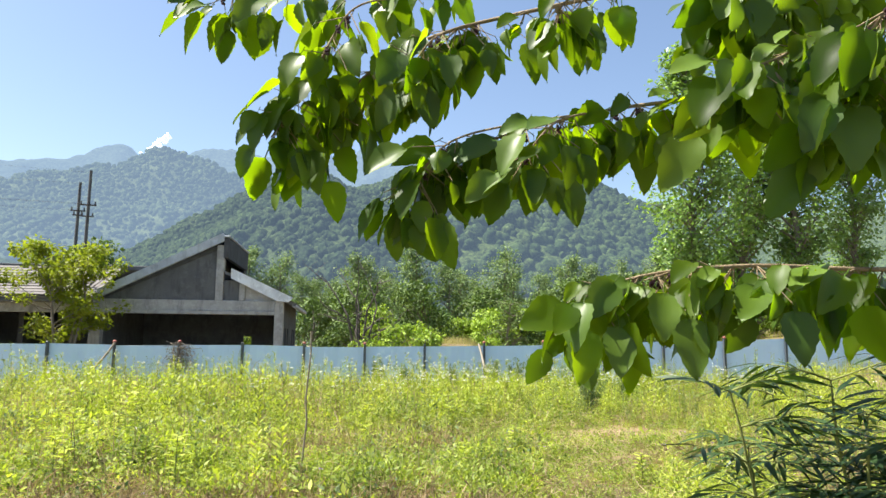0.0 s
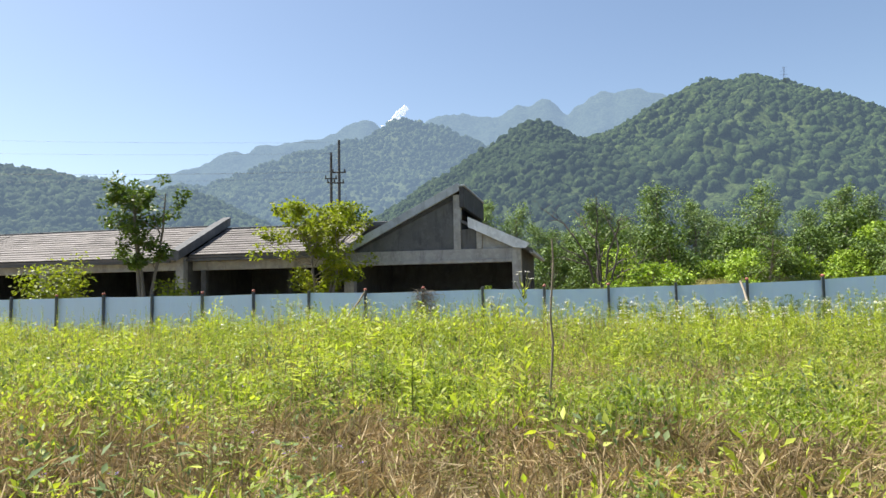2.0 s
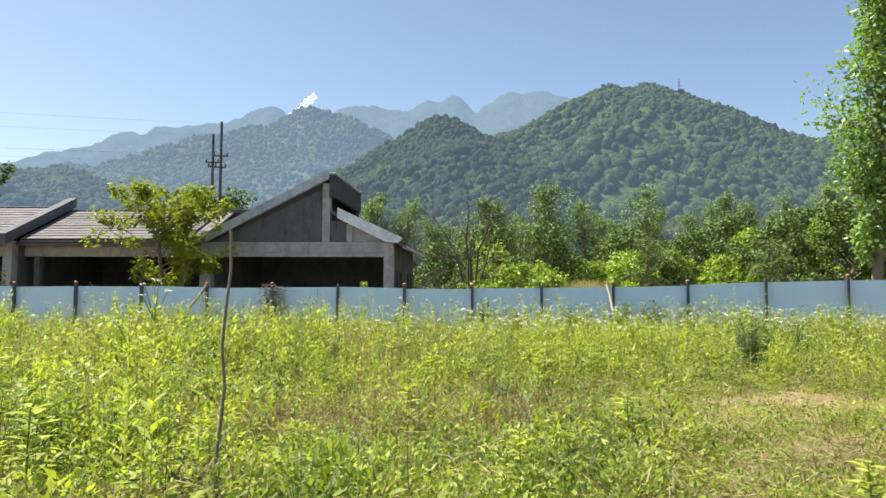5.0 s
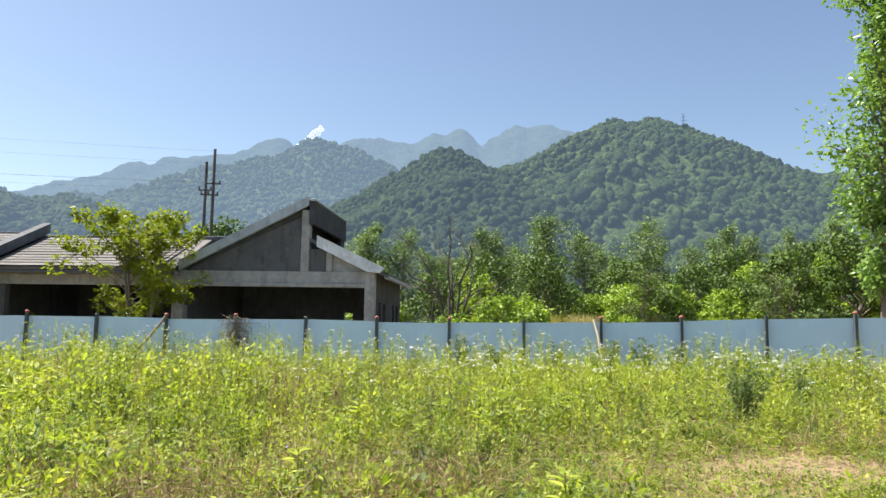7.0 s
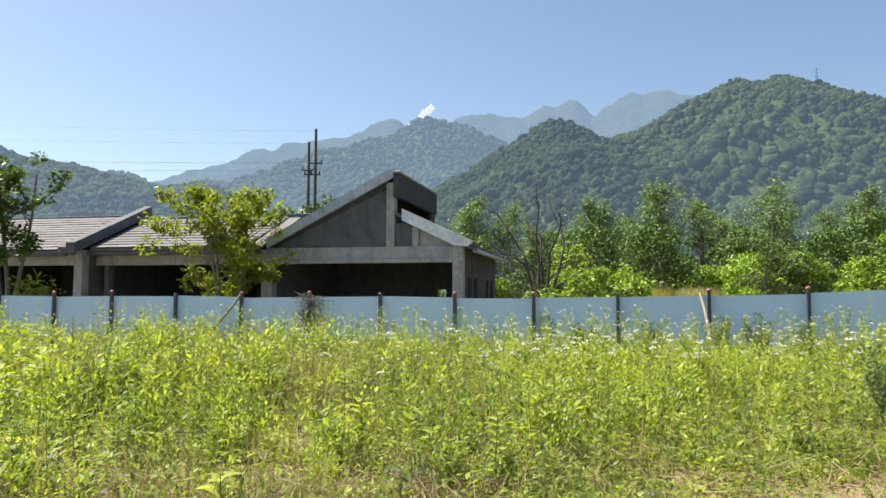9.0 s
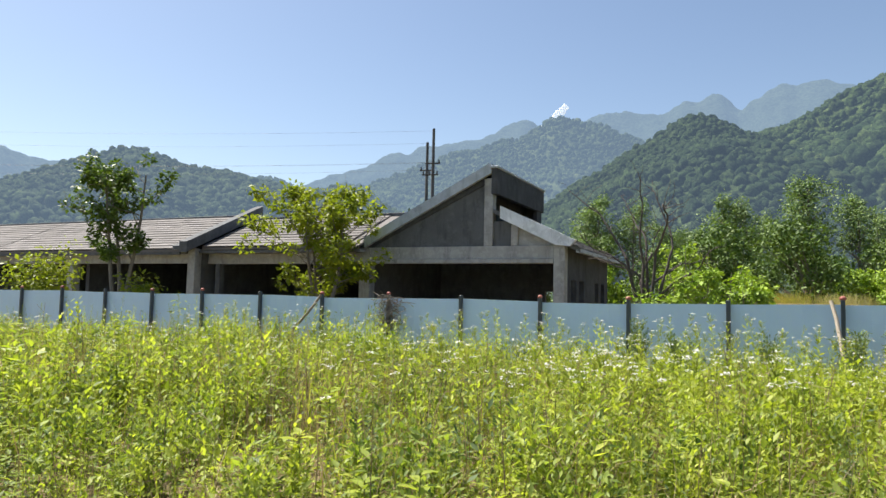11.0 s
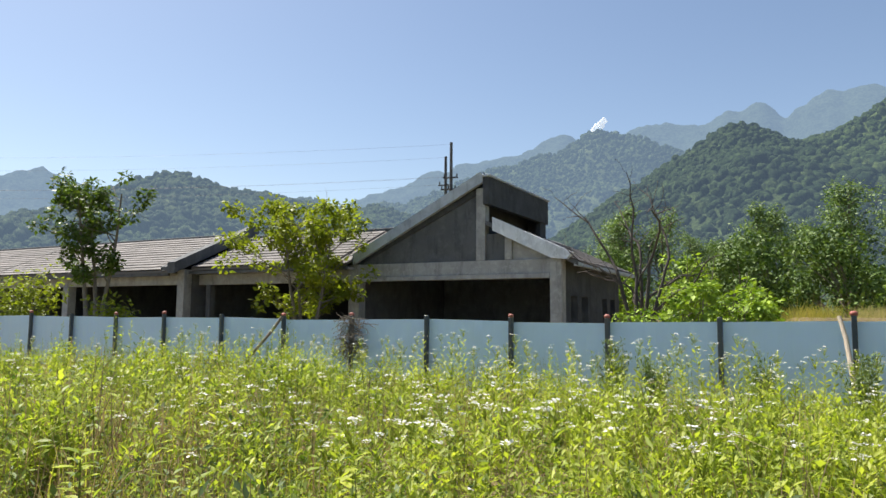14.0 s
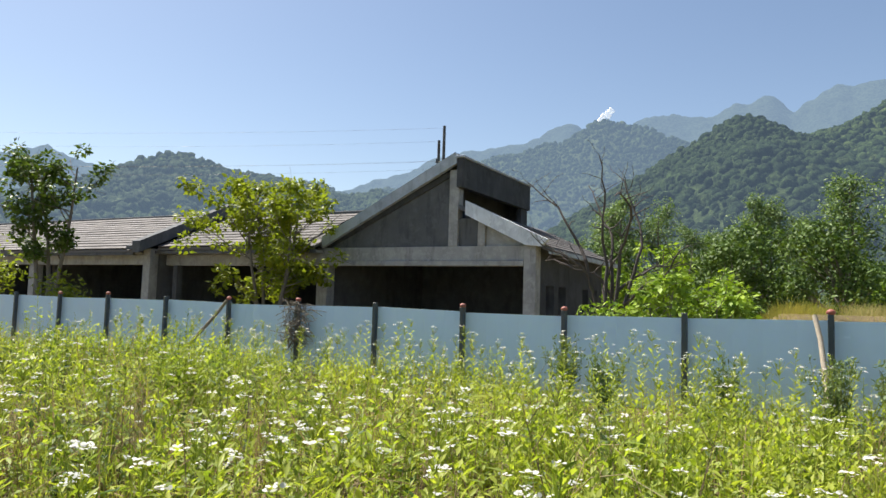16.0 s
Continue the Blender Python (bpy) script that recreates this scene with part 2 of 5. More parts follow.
M_GRASS = leaf_material("grass_blades", (0.2, 0.24, 0.036), (0.416, 0.432, 0.088), 0.47, 0.55, patch=(0.46, 0.40, 0.13))
M_DRY = leaf_material("dry_straw", (0.20, 0.145, 0.075), (0.53, 0.44, 0.26), 0.25, 0.7, glow=(1.1, 1.0, 0.8))
M_BROWN = leaf_material("withered_leaves", (0.14, 0.10, 0.05), (0.36, 0.28, 0.145), 0.25, 0.7, glow=(1.1, 1.0, 0.8))
M_BANK = leaf_material("yellow_bank_grass", (0.216, 0.208, 0.068), (0.4, 0.344, 0.136), 0.3, 0.6)
M_WEED = leaf_material("weed_leaves", (0.06, 0.112, 0.018), (0.42, 0.50, 0.105), 0.42, 0.5)
M_WEED2 = leaf_material("young_weed_leaves", (0.20, 0.27, 0.032), (0.55, 0.60, 0.115), 0.44, 0.5)
M_GREY = leaf_material("mugwort_leaves", (0.088, 0.136, 0.052), (0.208, 0.272, 0.128), 0.3, 0.7)
M_WHITE = leaf_material("white_petals", (0.648, 0.648, 0.576), (0.765, 0.765, 0.72), 0.3, 0.7, glow=(1, 1, 0.95))
M_VIOLET = leaf_material("violet_petals", (0.22, 0.16, 0.42), (0.36, 0.28, 0.6), 0.3, 0.7, glow=(1, 1, 1))
M_STEM = bark("weed_stems", (0.26, 0.28, 0.10), (0.13, 0.15, 0.04))
M_BARK = bark("grey_bark", (0.26, 0.23, 0.19), (0.10, 0.085, 0.07))
M_BARK2 = bark("pale_twig_bark", (0.36, 0.28, 0.17), (0.16, 0.11, 0.07))
M_DEAD = bark("dead_wood", (0.12, 0.10, 0.09), (0.045, 0.04, 0.036))
M_STAKE = bark("weathered_stake", (0.34, 0.29, 0.22), (0.12, 0.095, 0.07))
M_TREE_Y = leaf_material("yellow_green_leaves", (0.128, 0.17, 0.017), (0.289, 0.327, 0.0382), 0.45, 0.45)
M_TREE_D = leaf_material("dark_leaves", (0.045, 0.085, 0.016), (0.12, 0.175, 0.036), 0.35, 0.45)
M_POPLAR = leaf_material("poplar_leaves", (0.11, 0.209, 0.0495), (0.297, 0.44, 0.132), 0.35, 0.32)
M_SHRUB = leaf_material("shrub_leaves", (0.055, 0.115, 0.014), (0.42, 0.58, 0.07), 0.25, 0.55)
M_WOOD_D = leaf_material("woodland_leaves", (0.028, 0.062, 0.016), (0.17, 0.26, 0.055), 0.16, 0.55)
M_FAR_POPLAR = leaf_material("far_poplar_leaves", (0.07, 0.125, 0.045), (0.27, 0.37, 0.15), 0.25, 0.55)
M_MULB = leaf_material("mulberry_leaves", (0.036, 0.078, 0.009), (0.10, 0.165, 0.014), 0.38, 0.46, glow=(4.8, 4.2, 0.25), by_object=True, varied=True)
M_MULB2 = leaf_material("mulberry_foliage", (0.036, 0.078, 0.009), (0.10, 0.165, 0.014), 0.38, 0.46, glow=(4.4, 3.9, 0.25), varied=True)
M_NARROW = leaf_material("narrow_dark_leaves", (0.022, 0.050, 0.018), (0.055, 0.10, 0.028), 0.22, 0.4)
M_FRUIT = Nodes("ripe_berries")
M_FRUIT.base(M_FRUIT.mix(M_FRUIT.noise(60), (0.012, 0.006, 0.012), (0.06, 0.012, 0.02)), 0.35)
M_FRUIT = M_FRUIT.mat

M_CONC = concrete("raw_concrete", (0.44, 0.435, 0.42), (0.26, 0.258, 0.25))
M_CONC_D = concrete("grey_cement_render", (0.148, 0.151, 0.156), (0.09, 0.093, 0.097), 0.9)
M_FASCIA = concrete("pale_fascia_paint", (0.49, 0.54, 0.59), (0.30, 0.33, 0.365), 0.7, 0.7, 0.15)
M_INNER = concrete("inner_block_wall", (0.16, 0.16, 0.16), (0.09, 0.09, 0.092), 1.2)
# dark render; shade under the fascia and inside the slot is put into it
M_SLATE_SHADE = concrete("dark_slate_render_with_shade", (0.085, 0.088, 0.094), (0.045, 0.047, 0.052), 0.9)
# paler copy of the fascia paint, with skylight on the low gable put in
M_FASCIA_LIT = concrete("streaked_white_fascia_lit", (0.84, 0.87, 0.90), (0.55, 0.58, 0.62), 1.3, 0.6, 0.15)
tn = Nodes("weathered_roof_tiles")
ta = tn.noise(0.8, 5, 0.6)
tcx = tn.mix(tn.info.outputs["Random"], (0.108, 0.098, 0.093), (0.185, 0.168, 0.160))
tcx = tn.mix(tn.ramp(ta, [(0.4, (0, 0, 0)), (0.75, (0.6, 0.6, 0.6))]), tcx, (0.105, 0.097, 0.092))
tn.base(tcx, 0.8, 0, 0.3)
tn.bump(tn.noise(30), 0.3, 0.01)
M_TILE = tn.mat
M_FENCE = metal_paint("pale_blue_sheet_steel", (0.54, 0.71, 0.92), (0.52, 0.65, 0.79), 0.38)
M_POST = metal_paint("dark_steel_posts", (0.05, 0.065, 0.08), (0.12, 0.11, 0.10), 0.5)
M_CAP = metal_paint("red_rusty_caps", (0.33, 0.10, 0.075), (0.20, 0.13, 0.10), 0.6)
M_POLE = concrete("pole_concrete", (0.13, 0.135, 0.14), (0.07, 0.07, 0.075), 2.0)
M_IRON = metal_paint("dark_iron", (0.05, 0.05, 0.05), (0.09, 0.07, 0.06), 0.5)

# blue haze put into the hill materials as emission, stronger with distance
HAZE_GLOW = (0.145, 0.205, 0.288)
M_HILL_A = backdrop_material("wooded_hill_near", (0.0249, 0.0482, 0.0155), (0.0705, 0.108, 0.0292), HAZE_GLOW, 0.22, 2.4)
M_HILL_S = backdrop_material("wooded_spur", (0.0172, 0.0353, 0.0129), (0.0482, 0.0774, 0.0232), HAZE_GLOW, 0.21, 2.0)
M_HILL_L = backdrop_material("wooded_hill_left", (0.027, 0.048, 0.019), (0.074, 0.106, 0.033), HAZE_GLOW, 0.35, 3.0)
M_HILL_B = backdrop_material("wooded_hill_middle", (0.037, 0.064, 0.025), (0.097, 0.132, 0.046), HAZE_GLOW, 0.50, 3.0)
M_HILL_C = backdrop_material("far_mountains", (0.05, 0.09, 0.05), (0.09, 0.13, 0.07), HAZE_GLOW, 0.74, 16.0)
M_CLOUD = Nodes("cloud_white_glow")
M_CLOUD.base((0.9, 0.9, 0.9), 1.0, 0, 0)
# bluish emission stands in for light scattered inside the cloud
M_CLOUD.bsdf.inputs["Emission Color"].default_value = (0.8, 0.88, 1, 1)
M_CLOUD.bsdf.inputs["Emission Strength"].default_value = 0.22
M_CLOUD = M_CLOUD.mat


# ---- ground and hills ----
def axis_steps(centre, near, far, fine):
    s = [0.0]
    step = fine
    while s[-1] < far:
        if s[-1] > near:
            step *= 1.18
        s.append(s[-1] + step)
    s = np.array(s)
    return np.concatenate([-s[:0:-1], s]) + centre


def grid_tris(nu, nv):
    i, j = np.meshgrid(np.arange(nu - 1), np.arange(nv - 1), indexing="ij")
    a = (i * nv + j).ravel()
    return np.concatenate([np.stack([a, a + nv, a + nv + 1], -1), np.stack([a, a + nv + 1, a + 1], -1)])


gx, gy = axis_steps(0, 20, 4500, 0.45), axis_steps(14, 20, 4500, 0.45)
X, Y = np.meshgrid(gx, gy, indexing="ij")
ground = part_mesh("ground", arrays_mesh("ground", np.stack([X, Y, ground_z(X, Y)], -1).reshape(-1, 3), grid_tris(len(gx), len(gy)), M_SOIL, True))
tagged(ground, "uneven field soil under weeds and grass", "ground", kind="structure")


CROWN_SIDES = 5


def crown_template(seed):
    """One lumpy round tree crown, about 1 in radius, open below."""
    g = np.random.default_rng(seed)
    a = np.arange(CROWN_SIDES) * 2 * np.pi / CROWN_SIDES
    v = []
    for r, z in ((0.80, -0.75), (1.0, 0.10), (0.66, 0.62)):
        w = r * (1 + 0.22 * g.normal(size=CROWN_SIDES))
        v.append(np.stack([np.cos(a) * w, np.sin(a) * w, z + 0.16 * g.normal(size=CROWN_SIDES)], -1))
    v = np.concatenate(v + [np.array([[0.15 * g.normal(), 0.15 * g.normal(), 0.92]])])
    t = []
    for ring in (0, 1):
        for k in range(CROWN_SIDES):
            p, q = ring * CROWN_SIDES + k, ring * CROWN_SIDES + (k + 1) % CROWN_SIDES
            t += [(p, q, q + CROWN_SIDES), (p, q + CROWN_SIDES, p + CROWN_SIDES)]
    t += [(2 * CROWN_SIDES + k, 2 * CROWN_SIDES + (k + 1) % CROWN_SIDES, 3 * CROWN_SIDES) for k in range(CROWN_SIDES)]
    return v, np.array(t)


CROWNS = [crown_template(900 + k) for k in range(6)]


def hill(name, material, dist, foot, az0, az1, step, peaks, rough, label, rows, trees=0, crown=3.0, seen=(0, 0), sharp=0.8, jag=0.004):
    """A wooded ridge: a height for each bearing from a few summits, ribs and hollows down to its foot, tree crowns all over."""
    az = np.radians(np.arange(az0, az1, step))
    s = np.concatenate([np.linspace(0, 1, rows), np.linspace(1.03, 1.25, 6)])
    el = np.full(len(az), -9.0)
    for a, e, left, right in peaks:
        d = np.degrees(az) - a
        fall = np.where(d > 0, left, right) * (np.sqrt(d * d + sharp) - sharp ** 0.5)
        el = np.logaddexp(el * 5, (e - fall) * 5) / 5
    H = dist * np.tan(np.radians(el))
    A, S = np.meshgrid(az, s, indexing="ij")
    R = foot + S * (dist - foot)
    x, y = -np.sin(A) * R, np.cos(A) * R
    climb = np.where(S <= 1, np.clip(S, 0, 1) ** 1.15, 1 - (S - 1) * 2.5)
    ribs = fractal(x, y, dist * 0.16, 4, int(dist)) * np.sin(np.pi * np.clip(S, 0, 1)) * rough
    z = H[:, None] * np.clip(climb + ribs, -0.05, 1.2)
    z = z + fractal(x, y, dist * 0.03, 5, 3) * dist * jag * np.clip(S * 3, 0, 1) - 1.35 * crown * (trees > 0)
    pieces = [(np.stack([x, y, z], -1).reshape(-1, 3), grid_tris(len(az), len(s)))]
    g = np.random.default_rng(int(dist) + trees)
    for k, tpl in enumerate(CROWNS if trees else []):
        n = trees // len(CROWNS)
        fa = (np.radians(g.uniform(seen[0], seen[1], n)) - az[0]) / (az[1] - az[0])
        fs = np.sqrt(g.uniform(0.03, 1.0, n)) * (rows - 1)
        i, j = np.clip(fa.astype(int), 0, len(az) - 2), np.clip(fs.astype(int), 0, rows - 2)
        u, w = fa - i, fs - j
        at = [(q[i, j] * (1 - u) + q[i + 1, j] * u) * (1 - w) + (q[i, j + 1] * (1 - u) + q[i + 1, j + 1] * u) * w for q in (x, y, z)]
        size = crown * (0.55 + 0.75 * g.random(n) ** 1.6) * (1 + 0.25 * smooth_noise(at[0], at[1], 40, 8))
        at[2] = at[2] + 0.45 * size
        pieces.append(scatter(tpl, np.stack(at, -1), g.random(n) * 6.283, size, zscale=0.85 + 0.5 * g.random(n)))
    ob = part_mesh(name, arrays_mesh(name, *join_arrays(pieces), material, True))
    return tagged(ob, label, "hill", kind="structure")


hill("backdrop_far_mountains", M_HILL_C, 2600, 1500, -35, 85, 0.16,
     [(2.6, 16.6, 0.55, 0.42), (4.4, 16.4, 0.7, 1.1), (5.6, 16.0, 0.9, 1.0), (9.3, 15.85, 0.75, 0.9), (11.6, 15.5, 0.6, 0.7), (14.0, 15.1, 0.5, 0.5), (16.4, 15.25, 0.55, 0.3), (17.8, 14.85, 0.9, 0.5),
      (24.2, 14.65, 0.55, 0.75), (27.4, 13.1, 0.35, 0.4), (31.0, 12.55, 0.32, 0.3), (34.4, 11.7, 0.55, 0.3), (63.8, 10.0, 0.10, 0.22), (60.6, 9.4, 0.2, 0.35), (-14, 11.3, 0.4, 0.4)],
     0.16, "distant mountains with jagged crests, blue haze mixed into their colour", 80, sharp=0.25, jag=0.011)
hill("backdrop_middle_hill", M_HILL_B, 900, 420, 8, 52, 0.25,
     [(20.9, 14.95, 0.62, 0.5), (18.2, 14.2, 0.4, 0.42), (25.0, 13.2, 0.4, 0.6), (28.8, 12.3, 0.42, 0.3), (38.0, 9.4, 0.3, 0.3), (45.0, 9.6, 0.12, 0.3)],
     0.24, "green wooded mountain with thin haze mixed into its colour", 70, 11000, 3.0, (10, 50), sharp=0.5)
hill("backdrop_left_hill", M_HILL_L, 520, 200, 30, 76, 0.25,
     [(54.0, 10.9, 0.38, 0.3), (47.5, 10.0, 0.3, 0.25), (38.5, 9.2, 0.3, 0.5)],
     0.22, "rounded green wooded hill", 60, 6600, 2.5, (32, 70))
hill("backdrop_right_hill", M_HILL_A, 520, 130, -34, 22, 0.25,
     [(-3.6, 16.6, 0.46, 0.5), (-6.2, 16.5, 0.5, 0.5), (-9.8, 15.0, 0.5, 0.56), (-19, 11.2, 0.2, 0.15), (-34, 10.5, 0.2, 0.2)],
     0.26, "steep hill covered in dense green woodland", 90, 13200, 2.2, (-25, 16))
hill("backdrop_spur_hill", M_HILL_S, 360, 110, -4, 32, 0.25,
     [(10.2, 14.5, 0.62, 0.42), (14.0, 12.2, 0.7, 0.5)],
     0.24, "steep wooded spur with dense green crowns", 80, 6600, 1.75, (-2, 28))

# ---- the unfinished house ----
HOUSE = pose(-6.81, 34.01, 0, 0, 0, 6.0)
house = empty("unfinished_house", HOUSE, "unfinished grey concrete house with tiled roofs and open bays", "house")


def hpart(name, fill, material, label="", parent=None):
    bm = bmesh.new()
    fill(bm)
    return part(name, bm, material, parent or house, label)


def solid(*b, bevel=0.0):
    return lambda bm: box(bm, *b, bevel=bevel)


# main gable bay
hpart("column", solid(0.0, 0.40, 0.0, 0.44, -0.2, 3.52, bevel=0.015), M_CONC)
hpart("column", solid(-8.0, -7.52, 0.0, 0.44, -0.2, 3.5, bevel=0.015), M_CONC)
hpart("beam", solid(-7.52, 0.0, 0.05, 0.40, 3.02, 3.50, bevel=0.012), M_CONC, "stained raw concrete beam")
hpart("beam_lip", solid(-7.52, 0.0, -0.03, 0.32, 2.86, 3.017, bevel=0.01), M_CONC)
hpart("gable_wall", lambda bm: prism(bm, [(-7.4, 3.504), (-2.68, 3.504), (-2.68, 5.95), (-7.4, 3.6)], 0.14, 0.36), M_CONC_D, "dark grey rendered gable wall")
hpart("gable_post", solid(-2.68, -2.34, 0.04, 0.40, 3.504, 6.03, bevel=0.012), M_CONC)
hpart("gable_wall_small", lambda bm: prism(bm, [(-2.34, 3.504), (-1.62, 3.504), (-1.62, 4.42), (-2.34, 4.42)], 0.16, 0.36), M_CONC_D)
hpart("gable_stub", solid(-1.62, -1.36, 0.06, 0.38, 3.504, 4.28, bevel=0.01), M_CONC)
hpart("gable_wall_low", lambda bm: prism(bm, [(-1.36, 3.504), (0.0, 3.504), (0.0, 3.54), (-1.36, 4.24)], 0.16, 0.36), M_CONC)
# the shadow band under the fascia is put into this beam's dark colour
hpart("rake_beam", lambda bm: prism(bm, [(-7.5, 3.52), (-2.7, 5.80), (-2.7, 6.0), (-7.5, 3.72)], 0.08, 0.38), M_SLATE_SHADE)

# upper roof slab with its front fascia and the clerestory above the lower roof
UP = 0.504
def upper(bm):
    prism(bm, [(-7.72, 3.72), (-2.42, 3.72 + 5.3 * UP), (-2.42, 3.90 + 5.3 * UP), (-7.72, 3.90)], 0.034, 6.4)
hpart("upper_roof", upper, M_CONC_D)
hpart("upper_fascia", lambda bm: prism(bm, [(-7.72, 3.50), (-2.36, 3.50 + 5.36 * UP), (-2.36, 3.90 + 5.36 * UP - 0.16), (-2.42, 3.90 + 5.30 * UP), (-7.72, 3.90)], -0.14, 0.03), M_FASCIA, "pale grey weathered gable fascia")
hpart("ridge_wall", solid(-2.355, -2.14, -0.10, 5.9, 5.42, 6.38, bevel=0.015), M_SLATE_SHADE, "dark rendered clerestory wall")
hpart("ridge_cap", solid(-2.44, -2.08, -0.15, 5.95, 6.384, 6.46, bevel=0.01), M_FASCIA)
hpart("clerestory_end", solid(-2.38, -2.20, 5.10, 5.75, 3.6, 5.416), M_SLATE_SHADE)
# hides the sky in the slot; the unlit inside is put into its colour
hpart("clerestory_back", solid(-3.2, -3.0, 0.38, 6.3, 3.62, 6.12), M_SLATE_SHADE)
hpart("clerestory_return", solid(-3.0, -2.36, 5.76, 5.9, 3.62, 6.1), M_CONC_D)
LO = 0.455
def lower(bm):
    prism(bm, [(-2.30, 4.72), (0.95, 4.72 - 3.25 * LO), (0.95, 4.86 - 3.25 * LO), (-2.30, 4.86)], 0.034, 7.7)
hpart("lower_roof", lower, M_CONC_D)
hpart("lower_fascia", lambda bm: prism(bm, [(-1.98, 4.50), (0.10, 3.50), (0.62, 3.45), (0.82, 3.66), (-1.98, 4.96)], -0.16, 0.03), M_FASCIA_LIT, "fascia made paler as if lit, with dark rain streaks")
hpart("eave_board", solid(0.80, 0.96, 0.034, 7.75, 3.24, 3.36), M_FASCIA)

# right flank wall with four narrow window openings
def flank(bm):
    edges = [0.44, 0.95, 1.70, 2.15, 2.90, 4.80, 5.50, 5.95, 6.65, 7.3]
    for a, b in zip(edges[::2], edges[1::2]):
        box(bm, 0.10, 0.40, a, b, -0.2, 3.5)
    for a, b in zip(edges[1:-1:2], edges[2::2]):
        box(bm, 0.104, 0.396, a, b, -0.2, 0.95)
        box(bm, 0.104, 0.396, a, b, 2.3, 3.5)
hpart("flank_wall", flank, M_SLATE_SHADE, "grey rendered side wall with narrow window openings")

# inside: floor slab, back walls, partitions, ceiling slabs
hpart("floor_slab", solid(-44, 0.1, 0.3, 7.2, -0.05, 0.06), M_INNER)
def back_wall(bm):
    box(bm, -44, -2.38, 7.0, 7.25, 0.06, 3.5)
    box(bm, -1.93, 0.1, 7.0, 7.25, 0.06, 3.5)
    box(bm, -2.38, -1.93, 7.0, 7.25, 1.95, 3.5)
hpart("back_wall", back_wall, M_INNER)
def inner_wall(u, y0=0.5):
    return hpart("inner_wall", solid(u - 0.12, u + 0.12, y0, 7.0, 0.06, 3.4), M_INNER)
for u in (-7.76, -12.2, -16.5, -24.3, -32.0, -39.7):
    inner_wall(u, 3.2 if u == -12.2 else 0.5)
hpart("inner_ceiling", solid(-44, 0.1, 0.42, 7.0, 3.52, 3.6), M_INNER)

# the low connecting bay and the long wing
TS = 0.44
def eave_roof(bm, u0, u1, y0, z0, y1):
    z1 = z0 + (y1 - y0) * TS
    vs = [bm.verts.new(p) for p in ((u0, y0, z0), (u1, y0, z0), (u1, y1, z1), (u0, y1, z1), (u0, y0, z0 - 0.1), (u1, y0, z0 - 0.1), (u1, y1, z1 - 0.1), (u0, y1, z1 - 0.1))]
    for q in ((0, 1, 2, 3), (4, 7, 6, 5), (0, 4, 5, 1), (1, 5, 6, 2), (2, 6, 7, 3), (3, 7, 4, 0)):
        bm.faces.new([vs[i] for i in q])
RIDGE_Y = 3.2
def slope_z(y, y0, z0):
    return z0 + (y - y0) * TS
E0, Z0 = -0.55, 3.54
E1, Z1 = -1.25, 3.42
hpart("bay_roof", lambda bm: eave_roof(bm, -15.8, -7.74, E0, Z0, RIDGE_Y), M_TILE)
hpart("wing_roof", lambda bm: eave_roof(bm, -44, -16.3, E1, Z1, RIDGE_Y), M_TILE)
def back_slope(bm):
    vs = [bm.verts.new(p) for p in ((-44, RIDGE_Y, 5.17), (-7.0, RIDGE_Y, 5.17), (-7.0, 7.6, 3.4), (-44, 7.6, 3.4), (-44, RIDGE_Y, 5.04), (-7.0, RIDGE_Y, 5.04), (-7.0, 7.6, 3.28), (-44, 7.6, 3.28))]
    for q in ((0, 1, 2, 3), (4, 7, 6, 5), (0, 4, 5, 1), (1, 5, 6, 2), (2, 6, 7, 3), (3, 7, 4, 0)):
        bm.faces.new([vs[i] for i in q])
hpart("rear_roof", back_slope, M_TILE)
hpart("ridge_cap", solid(-44, -16.6, RIDGE_Y - 0.12, RIDGE_Y + 0.2, 5.22, 5.46, bevel=0.02), M_CONC_D, "dark ridge capping")
hpart("ridge_cap", solid(-16.1, -6.2, RIDGE_Y - 0.12, RIDGE_Y + 0.2, 5.08, 5.30, bevel=0.02), M_CONC_D, "dark ridge capping")
hpart("beam", solid(-16.0, -8.0, 0.06, 0.40, 2.86, 3.30, bevel=0.012), M_CONC)
hpart("eave_board", solid(-16.0, -7.76, E0 + 0.02, E0 + 0.14, 3.30, 3.42), M_CONC_D)
hpart("eave_soffit", solid(-16.0, -7.76, E0 + 0.145, 0.42, 3.31, 3.40), M_CONC)
hpart("column", solid(-15.5, -15.25, 0.0, 0.30, -0.2, 2.856, bevel=0.015), M_CONC_D)
WY = -0.75
for u in (-16.42, -24.2, -32.0, -39.8):
    hpart("column", solid(u, u + 0.42, WY, WY + 0.42, -0.2, 2.84 if u < -17 else 3.5, bevel=0.015), M_CONC)
hpart("beam", solid(-44, -16.0, WY + 0.05, WY + 0.38, 2.844, 3.26, bevel=0.012), M_CONC)
hpart("eave_board", solid(-44, -16.45, E1 + 0.02, E1 + 0.14, 3.20, 3.32), M_CONC_D)
hpart("eave_soffit", solid(-44, -16.45, E1 + 0.145, WY + 0.4, 3.264, 3.33), M_CONC)
hpart("side_wall", solid(-16.40, -16.02, WY + 0.425, 0.9, -0.2, 3.5), M_CONC_D)

